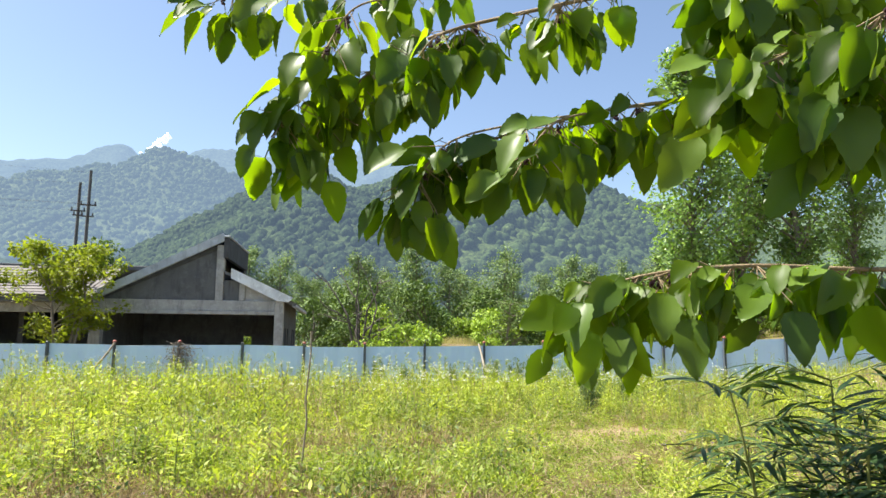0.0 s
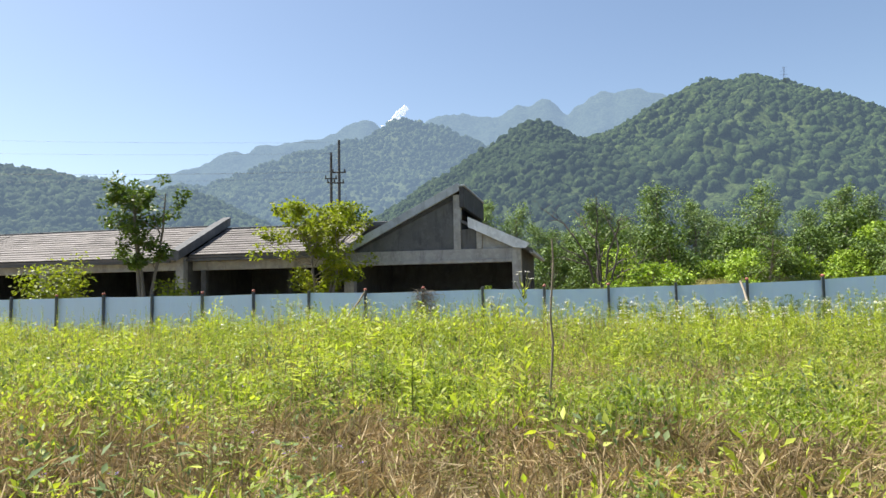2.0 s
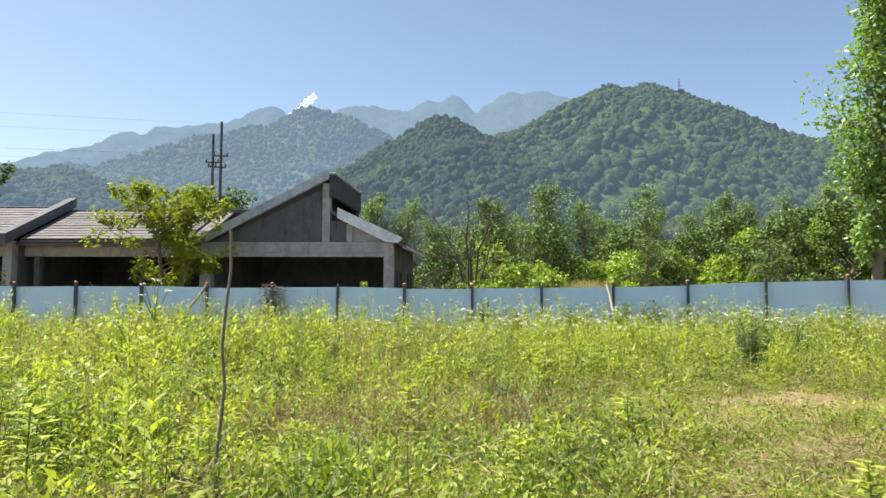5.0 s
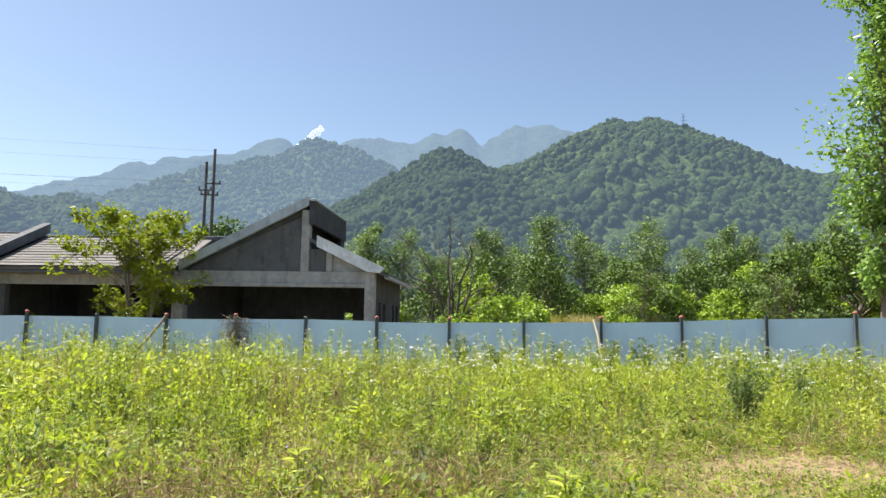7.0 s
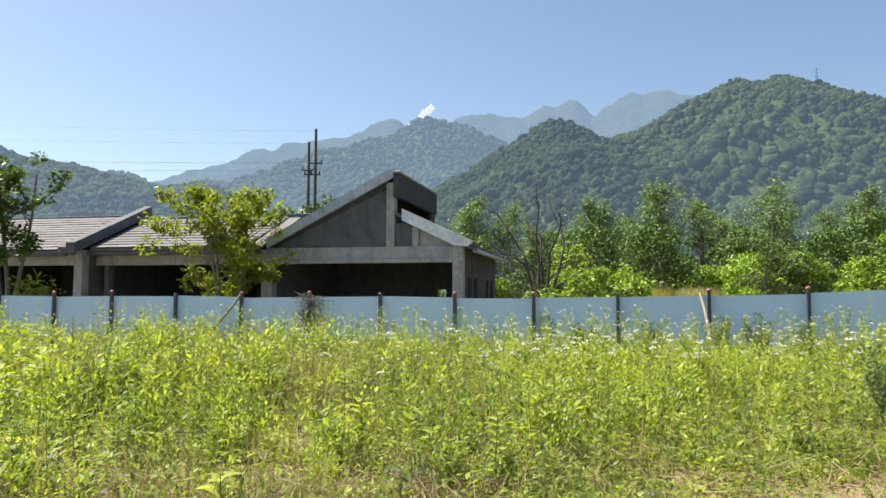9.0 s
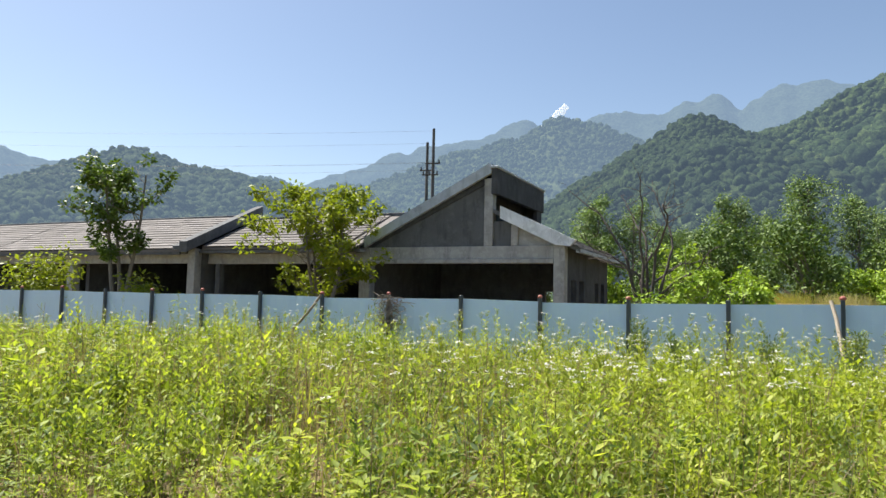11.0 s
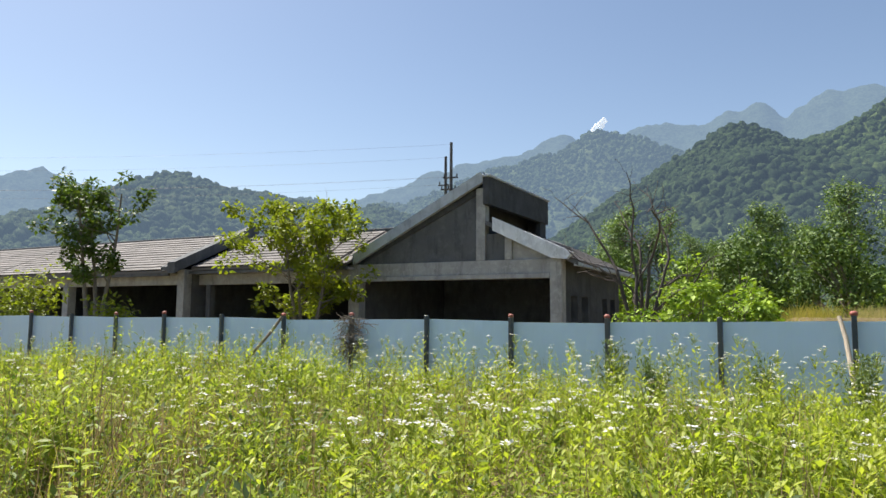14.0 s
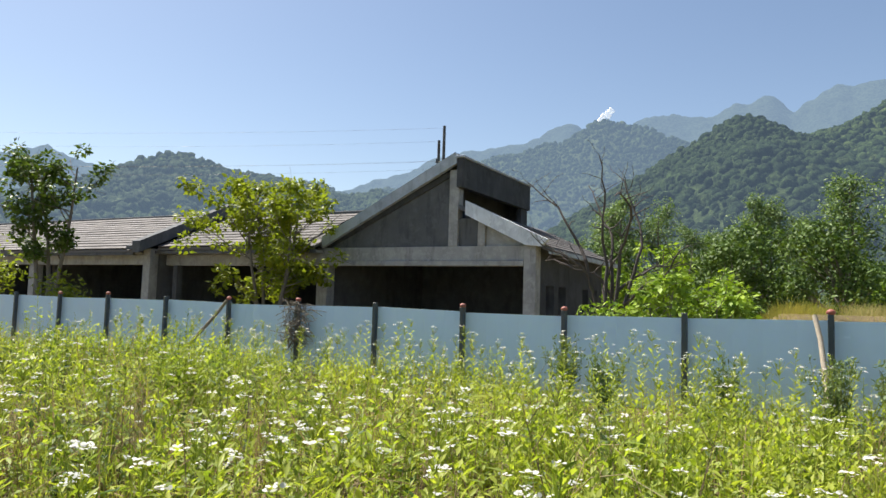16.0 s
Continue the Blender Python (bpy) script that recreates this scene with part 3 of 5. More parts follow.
def parapet(u0, u1, y0, z0, name, lift0, lift1):
    """A raised wall along the roof's slope, with its lower end cut square."""
    def fill(bm):
        z1 = z0 + (RIDGE_Y + 0.3 - y0) * TS
        vs = [bm.verts.new((u, y, z)) for u in (u0, u1) for y, z in ((y0, z0 + lift0), (RIDGE_Y + 0.3, z1 + lift0), (RIDGE_Y + 0.3, z1 + lift1), (y0, z0 + lift1))]
        for q in ((0, 1, 2, 3), (4, 7, 6, 5), (0, 4, 5, 1), (1, 5, 6, 2), (2, 6, 7, 3), (3, 7, 4, 0)):
            bm.faces.new([vs[i] for i in q])
    return hpart(name, fill, M_CONC_D, "grey parapet along the roof edge")
parapet(-16.28, -15.84, E1 - 0.16, Z1, "parapet", -0.12, 0.34)
parapet(-16.72, -16.284, E1 - 0.10, Z1, "parapet_step", 0.004, 0.16)

# tile courses, each a long lapped strip broken into tiles
def tile_mesh(length, depth):
    bm = bmesh.new()
    box(bm, 0, length - 0.012, -depth, 0.06, 0.0, 0.035, bevel=0.0)
    me = bpy.data.meshes.new("roof_tile")
    bm.to_mesh(me)
    bm.free()
    me.materials.append(M_TILE)
    return me
TILT = math.degrees(math.atan(TS))
COURSE = 0.36
def lay_tiles(roof, u0, u1, y0, z0, length):
    rows = int((RIDGE_Y - y0 - 0.1) / (COURSE * math.cos(radians(TILT))))
    me = tile_mesh(length, COURSE)
    for r in range(rows):
        d = COURSE * (r + 1)
        y, z = y0 + d * math.cos(radians(TILT)), z0 + d * math.sin(radians(TILT))
        n = int((u1 - u0) / length)
        for k in range(n):
            ob = new("roof_tile", me)
            ob.parent = roof
            lift = 0.012 + 0.006 * math.sin(k * 12.9 + r * 7.7)
            ob.matrix_basis = pose(u0 + k * length + 0.004 * math.sin(k * 5.1 + r), y, z + lift, TILT - 4.5, 0, 0)
roofs = {o.name: o for o in house.children}
lay_tiles(roofs["bay_roof"], -15.8, -7.8, E0, Z0, 0.68)
lay_tiles(roofs["wing_roof"], -29.4, -16.75, E1, Z1, 0.66)
lay_tiles(roofs["wing_roof"], -43.9, -29.4, E1, Z1, 3.6)
def lower_tiles(bm):
    for k in range(9):
        a = -1.95 + k * 0.31
        z = 4.86 - (a + 2.30) * LO
        for j in range(11):
            y0 = 0.0 + j * 0.69
            vs = [bm.verts.new(p) for p in ((a, y0, z + 0.012), (a, y0 + 0.675, z + 0.012), (a + 0.36, y0 + 0.675, z + 0.045 - 0.36 * LO), (a + 0.36, y0, z + 0.045 - 0.36 * LO),
                                            (a + 0.36, y0 + 0.675, z + 0.008 - 0.36 * LO), (a + 0.36, y0, z + 0.008 - 0.36 * LO))]
            bm.faces.new((vs[0], vs[1], vs[2], vs[3]))
            bm.faces.new((vs[3], vs[2], vs[4], vs[5]))
hpart("lower_roof_tiles", lower_tiles, M_TILE)


# ---- the site fence ----
def fence_at(n):
    if n < -3:
        return Vector((-8.26 + 2.08 * n, 25.31 + 0.21 * (n + 3), 0))
    return Vector((-8.26 + 2.09 * n, 26.14 + 0.21 * n - 0.0222 * n * n if n < 9 else 26.23 - 0.15 * (n - 9), 0))


def fence_top(n):
    return 1.53 + 0.02 * math.sin(n * 1.9) + max(0, n - 4) * 0.065


fence = empty("site_fence", pose(0, 0, 0), "pale blue sheet steel site fence on dark posts", "fence")
FENCE_N = range(-19, 16)
for n in FENCE_N:
    p, top = fence_at(n), fence_top(n)
    q, qtop = fence_at(n + 1), fence_top(n + 1)
    base = float(ground_z(p.x, p.y)) - 0.3
    bm = bmesh.new()
    box(bm, p.x - 0.04, p.x + 0.04, p.y - 0.13, p.y - 0.03, base, top + 0.06, bevel=0.008)
    post = part("fence_post", bm, M_POST, fence)
    if n % 3 != 1:
        bm = bmesh.new()
        bmesh.ops.create_icosphere(bm, subdivisions=2, radius=0.065, matrix=Matrix.Translation((p.x, p.y - 0.08, top + 0.09)) @ Matrix.Diagonal((1, 1, 0.75, 1)))
        part("post_cap", bm, M_CAP, post, "rusty red post cap", True)
    bm = bmesh.new()
    d = (q - p)
    side = Vector((-d.y, d.x, 0)).normalized()
    cols = 9
    rowsz = []
    for k in range(cols + 1):
        f = k / cols
        wave = 0.012 * (k % 2) + 0.012 * math.sin(n * 3.1 + f * 3.0)
        c = p + d * (0.004 + 0.992 * f) + side * wave
        zt = top * (1 - f) + qtop * f - 0.03 + 0.012 * math.sin(n * 2.3)
        rowsz.append([bm.verts.new((c.x, c.y, base + 0.1)), bm.verts.new((c.x, c.y, zt)), bm.verts.new((c.x + side.x * 0.02, c.y + side.y * 0.02, zt)), bm.verts.new((c.x + side.x * 0.02, c.y + side.y * 0.02, base + 0.1))])
    for a, b in zip(rowsz, rowsz[1:]):
        for i in range(4):
            bm.faces.new((a[i], b[i], b[(i + 1) % 4], a[(i + 1) % 4]))
    bm.faces.new(rowsz[0][::-1])
    bm.faces.new(rowsz[-1])
    part("fence_panel", bm, M_FENCE, fence)


def stick(name, a, b, r0, r1, material, label, category="stake", bends=5, wob=0.02):
    pts = [Vector(a).lerp(Vector(b), k / bends) + Vector((wob * math.sin(k * 2.1), wob * math.cos(k * 1.7), 0)) * (0 < k < bends) for k in range(bends + 1)]
    v, t = tube_arrays(pts, np.linspace(r0, r1, bends + 1), 7)
    return tagged(part_mesh(name, arrays_mesh(name, v, t, material, True)), label, category)


M_PALE_WOOD = bark("pale_bare_wood", (0.55, 0.47, 0.38), (0.30, 0.24, 0.18))
for n, dx, top, wood in ((-1, -0.75, 0.05, M_STAKE), (5, 0.16, -0.20, M_PALE_WOOD)):
    p = fence_at(n)
    g = float(ground_z(p.x + dx, p.y - 1.0))
    stick("fence_brace", (p.x + dx, p.y - 1.05, g - 0.05), (p.x + top, p.y - 0.19, fence_top(n) + 0.04), 0.045, 0.036, wood, "weathered wooden brace leaning against a fence post", "brace")


# ---- trees ----
LEAF = (np.array([[0, 0, 0], [0.28, 0.45, 0.06], [0, 1, 0], [-0.28, 0.45, 0.06]]), np.array([[0, 1, 2], [0, 2, 3]]))


def unit_random(n, g):
    v = g.normal(size=(n, 3))
    return v / np.linalg.norm(v, axis=1, keepdims=True)


def limb(start, direction, length, r0, r1, g, bend=0.25, up=0.15, steps=6):
    pts = [np.array(start, float)]
    d = np.array(direction, float)
    d /= np.linalg.norm(d)
    for _ in range(steps):
        d = d + g.normal(size=3) * bend * 0.4 + np.array([0, 0, up * 0.4])
        d /= np.linalg.norm(d)
        pts.append(pts[-1] + d * length / steps)
    return np.array(pts), np.linspace(r0, r1, steps + 1)


def make_tree(name, label, seed, height, spread, trunk_r, leaf_mat, bark_mat, leaves, leaf_size, clear=0.25, stems=1, form="round", category="tree", tuft=0.25, tips=(3, 4, 5, 6), clump=0.35, twigs=26, splay=0.30, keep=1.0, fine=True):
    """A tapered trunk or several stems, limbs, and a crown of small leaves in clumps at the twigs."""
    g = np.random.default_rng(seed)
    wood, ends = [], []
    for s in range(stems):
        lean = np.array([g.normal() * 0.12, g.normal() * 0.12, 1.0]) if stems == 1 else np.array([math.cos(s * 6.28 / stems + 0.6) * splay, math.sin(s * 6.28 / stems + 0.6) * splay, 1.0])
        stem, rad = limb((0, 0, -0.15), lean, height * (0.94 if form == "tall" else 0.82), trunk_r / stems ** 0.5, trunk_r * 0.16, g, 0.10, 0.25, 12)
        wood.append(tube_arrays(stem, rad, 8))
        for k in range(twigs // stems):
            f = clear + (0.97 - clear) * (k + g.random()) / (twigs // stems)
            i = min(int(f * 12), 11)
            p = stem[i] + (stem[i + 1] - stem[i]) * (f * 12 - i)
            a = g.random() * 6.283
            if form == "tall":
                reach = spread * (0.45 + 0.75 * math.sin(math.pi * min(1, (f - clear) / (1.02 - clear)) ** 0.7)) * (0.75 + 0.5 * g.random())
                d = (math.cos(a), math.sin(a), 1.25)
            else:
                reach = spread * (0.55 + 0.6 * math.sin(math.pi * (f - clear) / (1.1 - clear))) * (0.6 + 0.6 * g.random())
                d = (math.cos(a), math.sin(a), 0.35 + 0.6 * g.random())
            b, br = limb(p, d, reach, rad[i] * 0.5, 0.008, g, 0.35, 0.05, 6)
            wood.append(tube_arrays(b, br, 5))
            for q in (3, 4, 5, 6):
                if q in tips:
                    ends.append((b[q], reach))
                if q < 6 and (fine or q == 4):
                    c, cr = limb(b[q], g.normal(size=3) + np.array([0, 0, 0.4]), reach * 0.45, br[q] * 0.6, 0.005, g, 0.4, 0.0, 3)
                    wood.append(tube_arrays(c, cr, 4))
                    if q in tips:
                        ends += [(c[2], reach), (c[3], reach)]
    v, t = join_arrays(wood)
    centres = np.array([e[0] for e in ends])
    sizes = np.array([tuft + clump * e[1] for e in ends])
    kept = g.permutation(len(centres))[: max(4, int(len(centres) * keep))]
    pick = kept[g.integers(0, len(kept), leaves)]
    away = unit_random(leaves, g)
    away[:, 2] += 0.25
    pos = centres[pick] + away * (sizes[pick] * (0.35 + 0.55 * g.random(leaves) ** 0.5))[:, None] * np.array([1, 1, 0.8])
    ahead = unit_random(leaves, g) * np.array([1, 1, 0.6]) + 0.5 * away + np.array([0, 0, -0.35])
    up = 0.55 * unit_random(leaves, g) + away + np.array([0, 0, 0.45])
    lv, lt = oriented(LEAF, pos, ahead, up, leaf_size * (0.6 + 0.7 * g.random(leaves)))
    top = empty(name, None, label, category)
    part_mesh("trunk", arrays_mesh("trunk", v, t, bark_mat, True), top)
    part_mesh("crown", arrays_mesh("crown", lv, lt, leaf_mat), top)
    return top


def put(ob, x, y, rz=0.0, s=1.0, z=None):
    ob.matrix_basis = pose(x, y, float(ground_z(x, y)) if z is None else z, 0, 0, rz) @ Matrix.Diagonal((s, s, s, 1))
    return ob


def put_copy(ob, x, y, rz, s):
    c = copy_thing(ob, pose(x, y, float(ground_z(x, y)), 0, 0, rz))
    c.scale = (s, s, s)
    return c


put(make_tree("young_tree", "young tree with yellow-green leaves on several thin stems", 12, 6.4, 2.0, 0.15, M_TREE_Y, M_BARK, 6600, 0.20, 0.30, 4, twigs=44, tuft=0.27, tips=(4, 5, 6), clump=0.03, keep=0.48, splay=0.32), -14.75, 31.0, 220)
put(make_tree("slim_tree", "slim dark-leaved young tree behind the fence", 25, 7.3, 1.35, 0.16, M_TREE_D, M_BARK, 4200, 0.18, 0.46, 3, twigs=27, tuft=0.26, tips=(4, 5, 6), clump=0.04, keep=0.5, splay=0.17), -20.5, 26.6, 10)
put(make_tree("young_shrub", "bright yellow-green shrub behind the fence", 31, 3.0, 1.1, 0.06, M_TREE_Y, M_BARK, 1900, 0.19, 0.15, 3, category="shrub", twigs=20), -25.0, 26.2, 0)
put(make_tree("young_shrub", "small yellow-green shrub behind the fence", 33, 2.3, 0.8, 0.05, M_TREE_Y, M_BARK, 900, 0.18, 0.1, 3, category="shrub", twigs=14), -19.0, 26.6, 0)
for sx, sy, sh, sd in ((-2.2, 28.9, 2.1, 41), (-0.9, 28.6, 2.9, 42), (0.3, 28.9, 2.5, 43), (-0.4, 30.4, 3.1, 45), (-1.9, 32.4, 4.1, 46)):
    put(make_tree("broadleaf_shrub", "green broad-leaved shrub growing behind the fence", sd, sh, 0.62, 0.05, M_SHRUB, M_BARK, 900 if sd == 41 else 1700, 0.145, 0.12, 4, category="shrub", tuft=0.17, clump=0.08, keep=0.42, twigs=24), sx, sy, sd * 7)

def dead_tree(x, y):
    g = np.random.default_rng(5)
    wood = []
    for s in range(5):
        a = s * 1.257 + 0.4
        low, r = limb((0.10 * math.cos(a), 0.10 * math.sin(a), -0.1), (0.07 * math.cos(a), 0.07 * math.sin(a), 1), 2.6 + 0.5 * g.random(), 0.065, 0.038, g, 0.20, 0.25, 7)
        wood.append(tube_arrays(low, r, 6))
        for fork in range(2):
            b, br = limb(low[7 - 2 * fork], (0.42 * math.cos(a) + 0.25 * g.normal(), 0.42 * math.sin(a) + 0.25 * g.normal(), 1), 2.5 - 0.5 * fork + 0.5 * g.random(), 0.038, 0.010, g, 0.55, 0.0, 9)
            wood.append(tube_arrays(b, br, 6))
            for k in range(3, 10):
                c, cr = limb(b[k], (0.8 * math.cos(a) + 0.6 * g.normal(), 0.8 * math.sin(a) + 0.6 * g.normal(), 0.5), 0.45 + 0.5 * g.random(), br[k] * 0.6, 0.004, g, 0.6, 0.0, 5)
                wood.append(tube_arrays(c, cr, 4))
    v, t = join_arrays(wood)
    ob = part_mesh("dead_tree", arrays_mesh("dead_tree", v, t, M_DEAD, True), None, "bare dead shrub with dark twisted branches")
    tagged(ob, category="tree")
    return put(ob, x, y)
dead_tree(-2.5, 30.0)

POPLARS = [make_tree("poplar", "tall poplar with glossy green leaves", 50 + k, 17.5, 2.3, 0.26, M_POPLAR, M_BARK, 13000, 0.26, 0.12, 1, "tall", twigs=64, clump=0.2) for k in range(2)]
put(POPLARS[0], 14.2, 39.3, 0)
put(POPLARS[1], 17.6, 41.0, 120, 1.05)
put_copy(POPLARS[0], 21.5, 40.0, 200, 0.95)
put_copy(POPLARS[1], 26.0, 43.0, 20, 0.9)
FAR_P = [make_tree("poplar", "slender poplar in the tree belt", 60 + k, 11.2, (2.4, 3.1, 2.7)[k], 0.2, M_FAR_POPLAR, M_BARK, 5200, 0.25, 0.06, 1, "tall", fine=False, twigs=34, clump=0.26, keep=0.8) for k in range(3)]
far_spots = [(-17.9, 72, 1.0), (-15.0, 73, 0.9), (-21.5, 78, 0.72), (-7.4, 74, 0.95), (-5.2, 73, 0.86), (0.4, 75, 1.08), (2.6, 76, 0.95), (8.0, 74, 0.98), (12.0, 79, 0.8), (15.5, 78, 0.92), (21, 76, 0.75), (-11.5, 82, 0.78), (-2.5, 84, 0.74), (6, 86, 0.8), (27, 82, 0.9), (-26, 80, 0.7), (-19.5, 74, 0.85), (-9.6, 76, 0.72), (-13.2, 78, 0.8), (-3.8, 79, 0.82), (4.6, 80, 0.84), (10.0, 82, 0.86), (-23.5, 76, 0.66), (18.5, 84, 0.85)]
for k, (x, y, s) in enumerate(far_spots):
    if k < 3:
        put(FAR_P[k], x, y, k * 50, s)
    else:
        put_copy(FAR_P[k % 3], x, y, k * 67.0, s)
def hedge_tree(label, seed, height, spread, leaf_mat, clumps, per, leaf_size):
    """A broad-leaved tree with a dense low crown: leaves shingled over many rounded clumps."""
    g = np.random.default_rng(seed)
    stem, rad = limb((0, 0, -0.2), (0.08 * g.normal(), 0.08 * g.normal(), 1), height * 0.75, 0.14, 0.03, g, 0.15, 0.2, 8)
    wood, pos, away, ahead, size = [tube_arrays(stem, rad, 6)], [], [], [], []
    for k in range(clumps):
        f = 0.12 + 0.86 * (k + g.random()) / clumps
        a, r = g.random() * 6.283, spread * (1.05 - 0.75 * f ** 1.8) * (0.45 + 0.6 * g.random())
        c = np.array([math.cos(a) * r, math.sin(a) * r, height * f])
        i = min(int(f * 7), 7)
        wood.append(tube_arrays([stem[i], (stem[i] + c) / 2 + [0, 0, 0.1], c], [rad[i] * 0.5, 0.03, 0.012], 4))
        rc = spread * (0.20 + 0.16 * g.random())
        d = unit_random(per, g)
        d[:, 2] = np.abs(d[:, 2]) * np.where(g.random(per) < 0.75, 1, -0.7)
        pos.append(c + d * rc * (0.7 + 0.4 * g.random((per, 1))) * [1, 1, 0.75])
        away.append(d)
    pos, away = np.concatenate(pos), np.concatenate(away)
    n = len(pos)
    lv, lt = oriented(LEAF, pos, unit_random(n, g) + 0.4 * away + [0, 0, -0.3], away + 0.5 * unit_random(n, g) + [0, 0, 0.35], leaf_size * (0.6 + 0.7 * g.random(n)))
    top = empty("broadleaf_tree", None, label, "tree")
    part_mesh("trunk", arrays_mesh("trunk", *join_arrays(wood), M_BARK, True), top)
    part_mesh("crown", arrays_mesh("crown", lv, lt, leaf_mat), top)
    return top


BELT = [hedge_tree(("dense bright green broad-leaved tree in the hedge belt", "dark green broad-leaved tree in the hedge belt")[k in (1, 3)], 70 + k, (4.6, 5.0, 4.0, 5.6)[k], (2.5, 2.4, 2.3, 2.6)[k], (M_SHRUB, M_WOOD_D, M_SHRUB, M_WOOD_D)[k], 34, 150, 0.24) for k in range(4)]
g = np.random.default_rng(77)
belt = []
for row, (y0, x0, x1, step) in enumerate(((49, 4, 34, 3.4), (54, -5, 40, 3.5), (59, -14, 42, 4.8), (66, -28, 44, 7.0))):
    x = x0
    while x < x1:
        belt.append((x + g.normal() * 0.7, y0 + g.normal() * 1.4 + 0.10 * max(0, x), 0.66 + 0.42 * g.random() + 0.06 * row, row))
        x += step
belt.append((-30.9, 65.0, 1.95, 3))
for k, (x, y, s, row) in enumerate(belt):
    if k < 4:
        put(BELT[k], x, y, k * 40, s)
    else:
        put_copy(BELT[int(g.choice([0, 2] if g.random() < (0.8, 0.65, 0.45, 0.1)[row] else [1, 3]))], x, y, float(g.random() * 360), s)


# a tree of heaven with long feathered leaves above the hedge
def feathered_tree(x, y, height, seed):
    g = np.random.default_rng(seed)
    top = empty("feathered_tree", None, "young tree with long feathered leaves above the hedge", "tree")
    wood, pos, ahead = [], [], []
    trunk, rad = limb((0, 0, -0.15), (0.05, 0.0, 1), height * 0.86, 0.09, 0.03, g, 0.10, 0.2, 8)
    wood.append(tube_arrays(trunk, rad, 6))
    heads = [trunk[8], trunk[6]]
    for k in range(7):
        b, r = limb(trunk[3 + k % 5], (math.cos(k * 2.4), math.sin(k * 2.4), 0.7), 0.6 + 0.4 * g.random(), 0.03, 0.012, g, 0.2, 0.2, 5)
        wood.append(tube_arrays(b, r, 5))
        heads.append(b[5])
    for h in heads:
        for q in range(11):
            a = q * 2.4 + g.random()
            f, fr = limb(h, (math.cos(a), math.sin(a), 0.3 + 0.9 * g.random()), 0.60 + 0.35 * g.random(), 0.008, 0.003, g, 0.08, -0.45, 7)
            wood.append(tube_arrays(f, fr, 3))
            for w in range(2, 8):
                d = f[w] - f[w - 1]
                side = np.cross(d / np.linalg.norm(d), (0, 0, 1.0))
                for sgn in (-1, 1):
                    pos.append(f[w])
                    ahead.append(side * sgn + 4 * d + [0, 0, -0.25])
    part_mesh("trunk", arrays_mesh("trunk", *join_arrays(wood), M_BARK, True), top)
    n = len(pos)
    lv, lt = oriented((LEAF[0] * [0.5, 1, 1], LEAF[1]), np.array(pos), np.array(ahead), np.tile([0, 0, 1.0], (n, 1)) + 0.3 * g.normal(size=(n, 3)), 0.17 + 0.08 * g.random(n))
    part_mesh("crown", arrays_mesh("crown", lv, lt, M_WOOD_D), top)
    return put(top, x, y)


feathered_tree(4.4, 39.2, 4.5, 4)
feathered_tree(10.6, 41.5, 4.2, 7)

# ---- power poles ----
def power_pole(x, y, h, arms):
    p = empty("power_pole", pose(x, y, float(ground_z(x, y)), 0, 0, 20), "dark concrete power pole with cross arms", "power pole")
    v, t = tube_arrays([(0, 0, -0.3), (0, 0, h)], [0.19, 0.12], 10)
    part_mesh("shaft", arrays_mesh("shaft", v, t, M_POLE, True), p)
    for z, w in arms:
        bm = bmesh.new()
        box(bm, -w / 2, w / 2, -0.21, -0.14, z - 0.06, z + 0.06, bevel=0.01)
        arm = part("cross_arm", bm, M_IRON, p)
        for u in (-w / 2 + 0.1, 0.0, w / 2 - 0.1):
            bm = bmesh.new()
            bmesh.ops.create_cone(bm, cap_ends=True, segments=8, radius1=0.07, radius2=0.05, depth=0.26, matrix=Matrix.Translation((u, -0.175, z + 0.19)))
            part("insulator", bm, M_IRON, arm)
    return p
power_pole(-29.3, 62.0, 16.3, ((13.2, 1.3), (12.2, 1.0)))
power_pole(-31.0, 63.7, 15.6, ((13.0, 1.2), (12.6, 0.8)))

# ---- the overhanging mulberry ----
def mulberry_leaf(seed):
    """An ovate, toothed leaf, folded along its midrib and drooping at the tip; y runs from stalk to tip, 1 long."""
    g = np.random.default_rng(seed)
    n = 12
    v, t = [], []
    fold, droop, twist = 0.10 + 0.14 * g.random(), 0.10 + 0.25 * g.random(), 0.3 * g.normal()
    for k in range(n + 1):
        f = k / n
        w = 0.30 * (math.sin(math.pi * f ** 0.72) ** 0.72) * (1 - 0.12 * f) + (0.012 if 0 < k < n else 0)
        w *= 1 + 0.11 * (k % 2)
        z = -droop * f * f
        wob = 0.02 * math.sin(f * 9 + seed)
        tw = twist * f
        for side in (-1, -0.5, 0, 0.5, 1):
            x = side * w
            h = z + abs(side) * fold * w * 1.6 - (abs(side) == 0.5) * 0.012 + wob * side
            v.append((x * math.cos(tw), f - 0.02 * abs(side), h + x * math.sin(tw)))
    for k in range(n):
        for s in range(4):
            a = k * 5 + s
            t += [(a, a + 1, a + 6), (a, a + 6, a + 5)]
    sv, st = tube_arrays([(0, -0.22, 0.05), (0, -0.1, 0.01), (0, 0.02, 0)], [0.011, 0.010, 0.008], 4)
    st = st + len(v)
    return np.concatenate([np.array(v), sv]), np.concatenate([np.array(t), st])


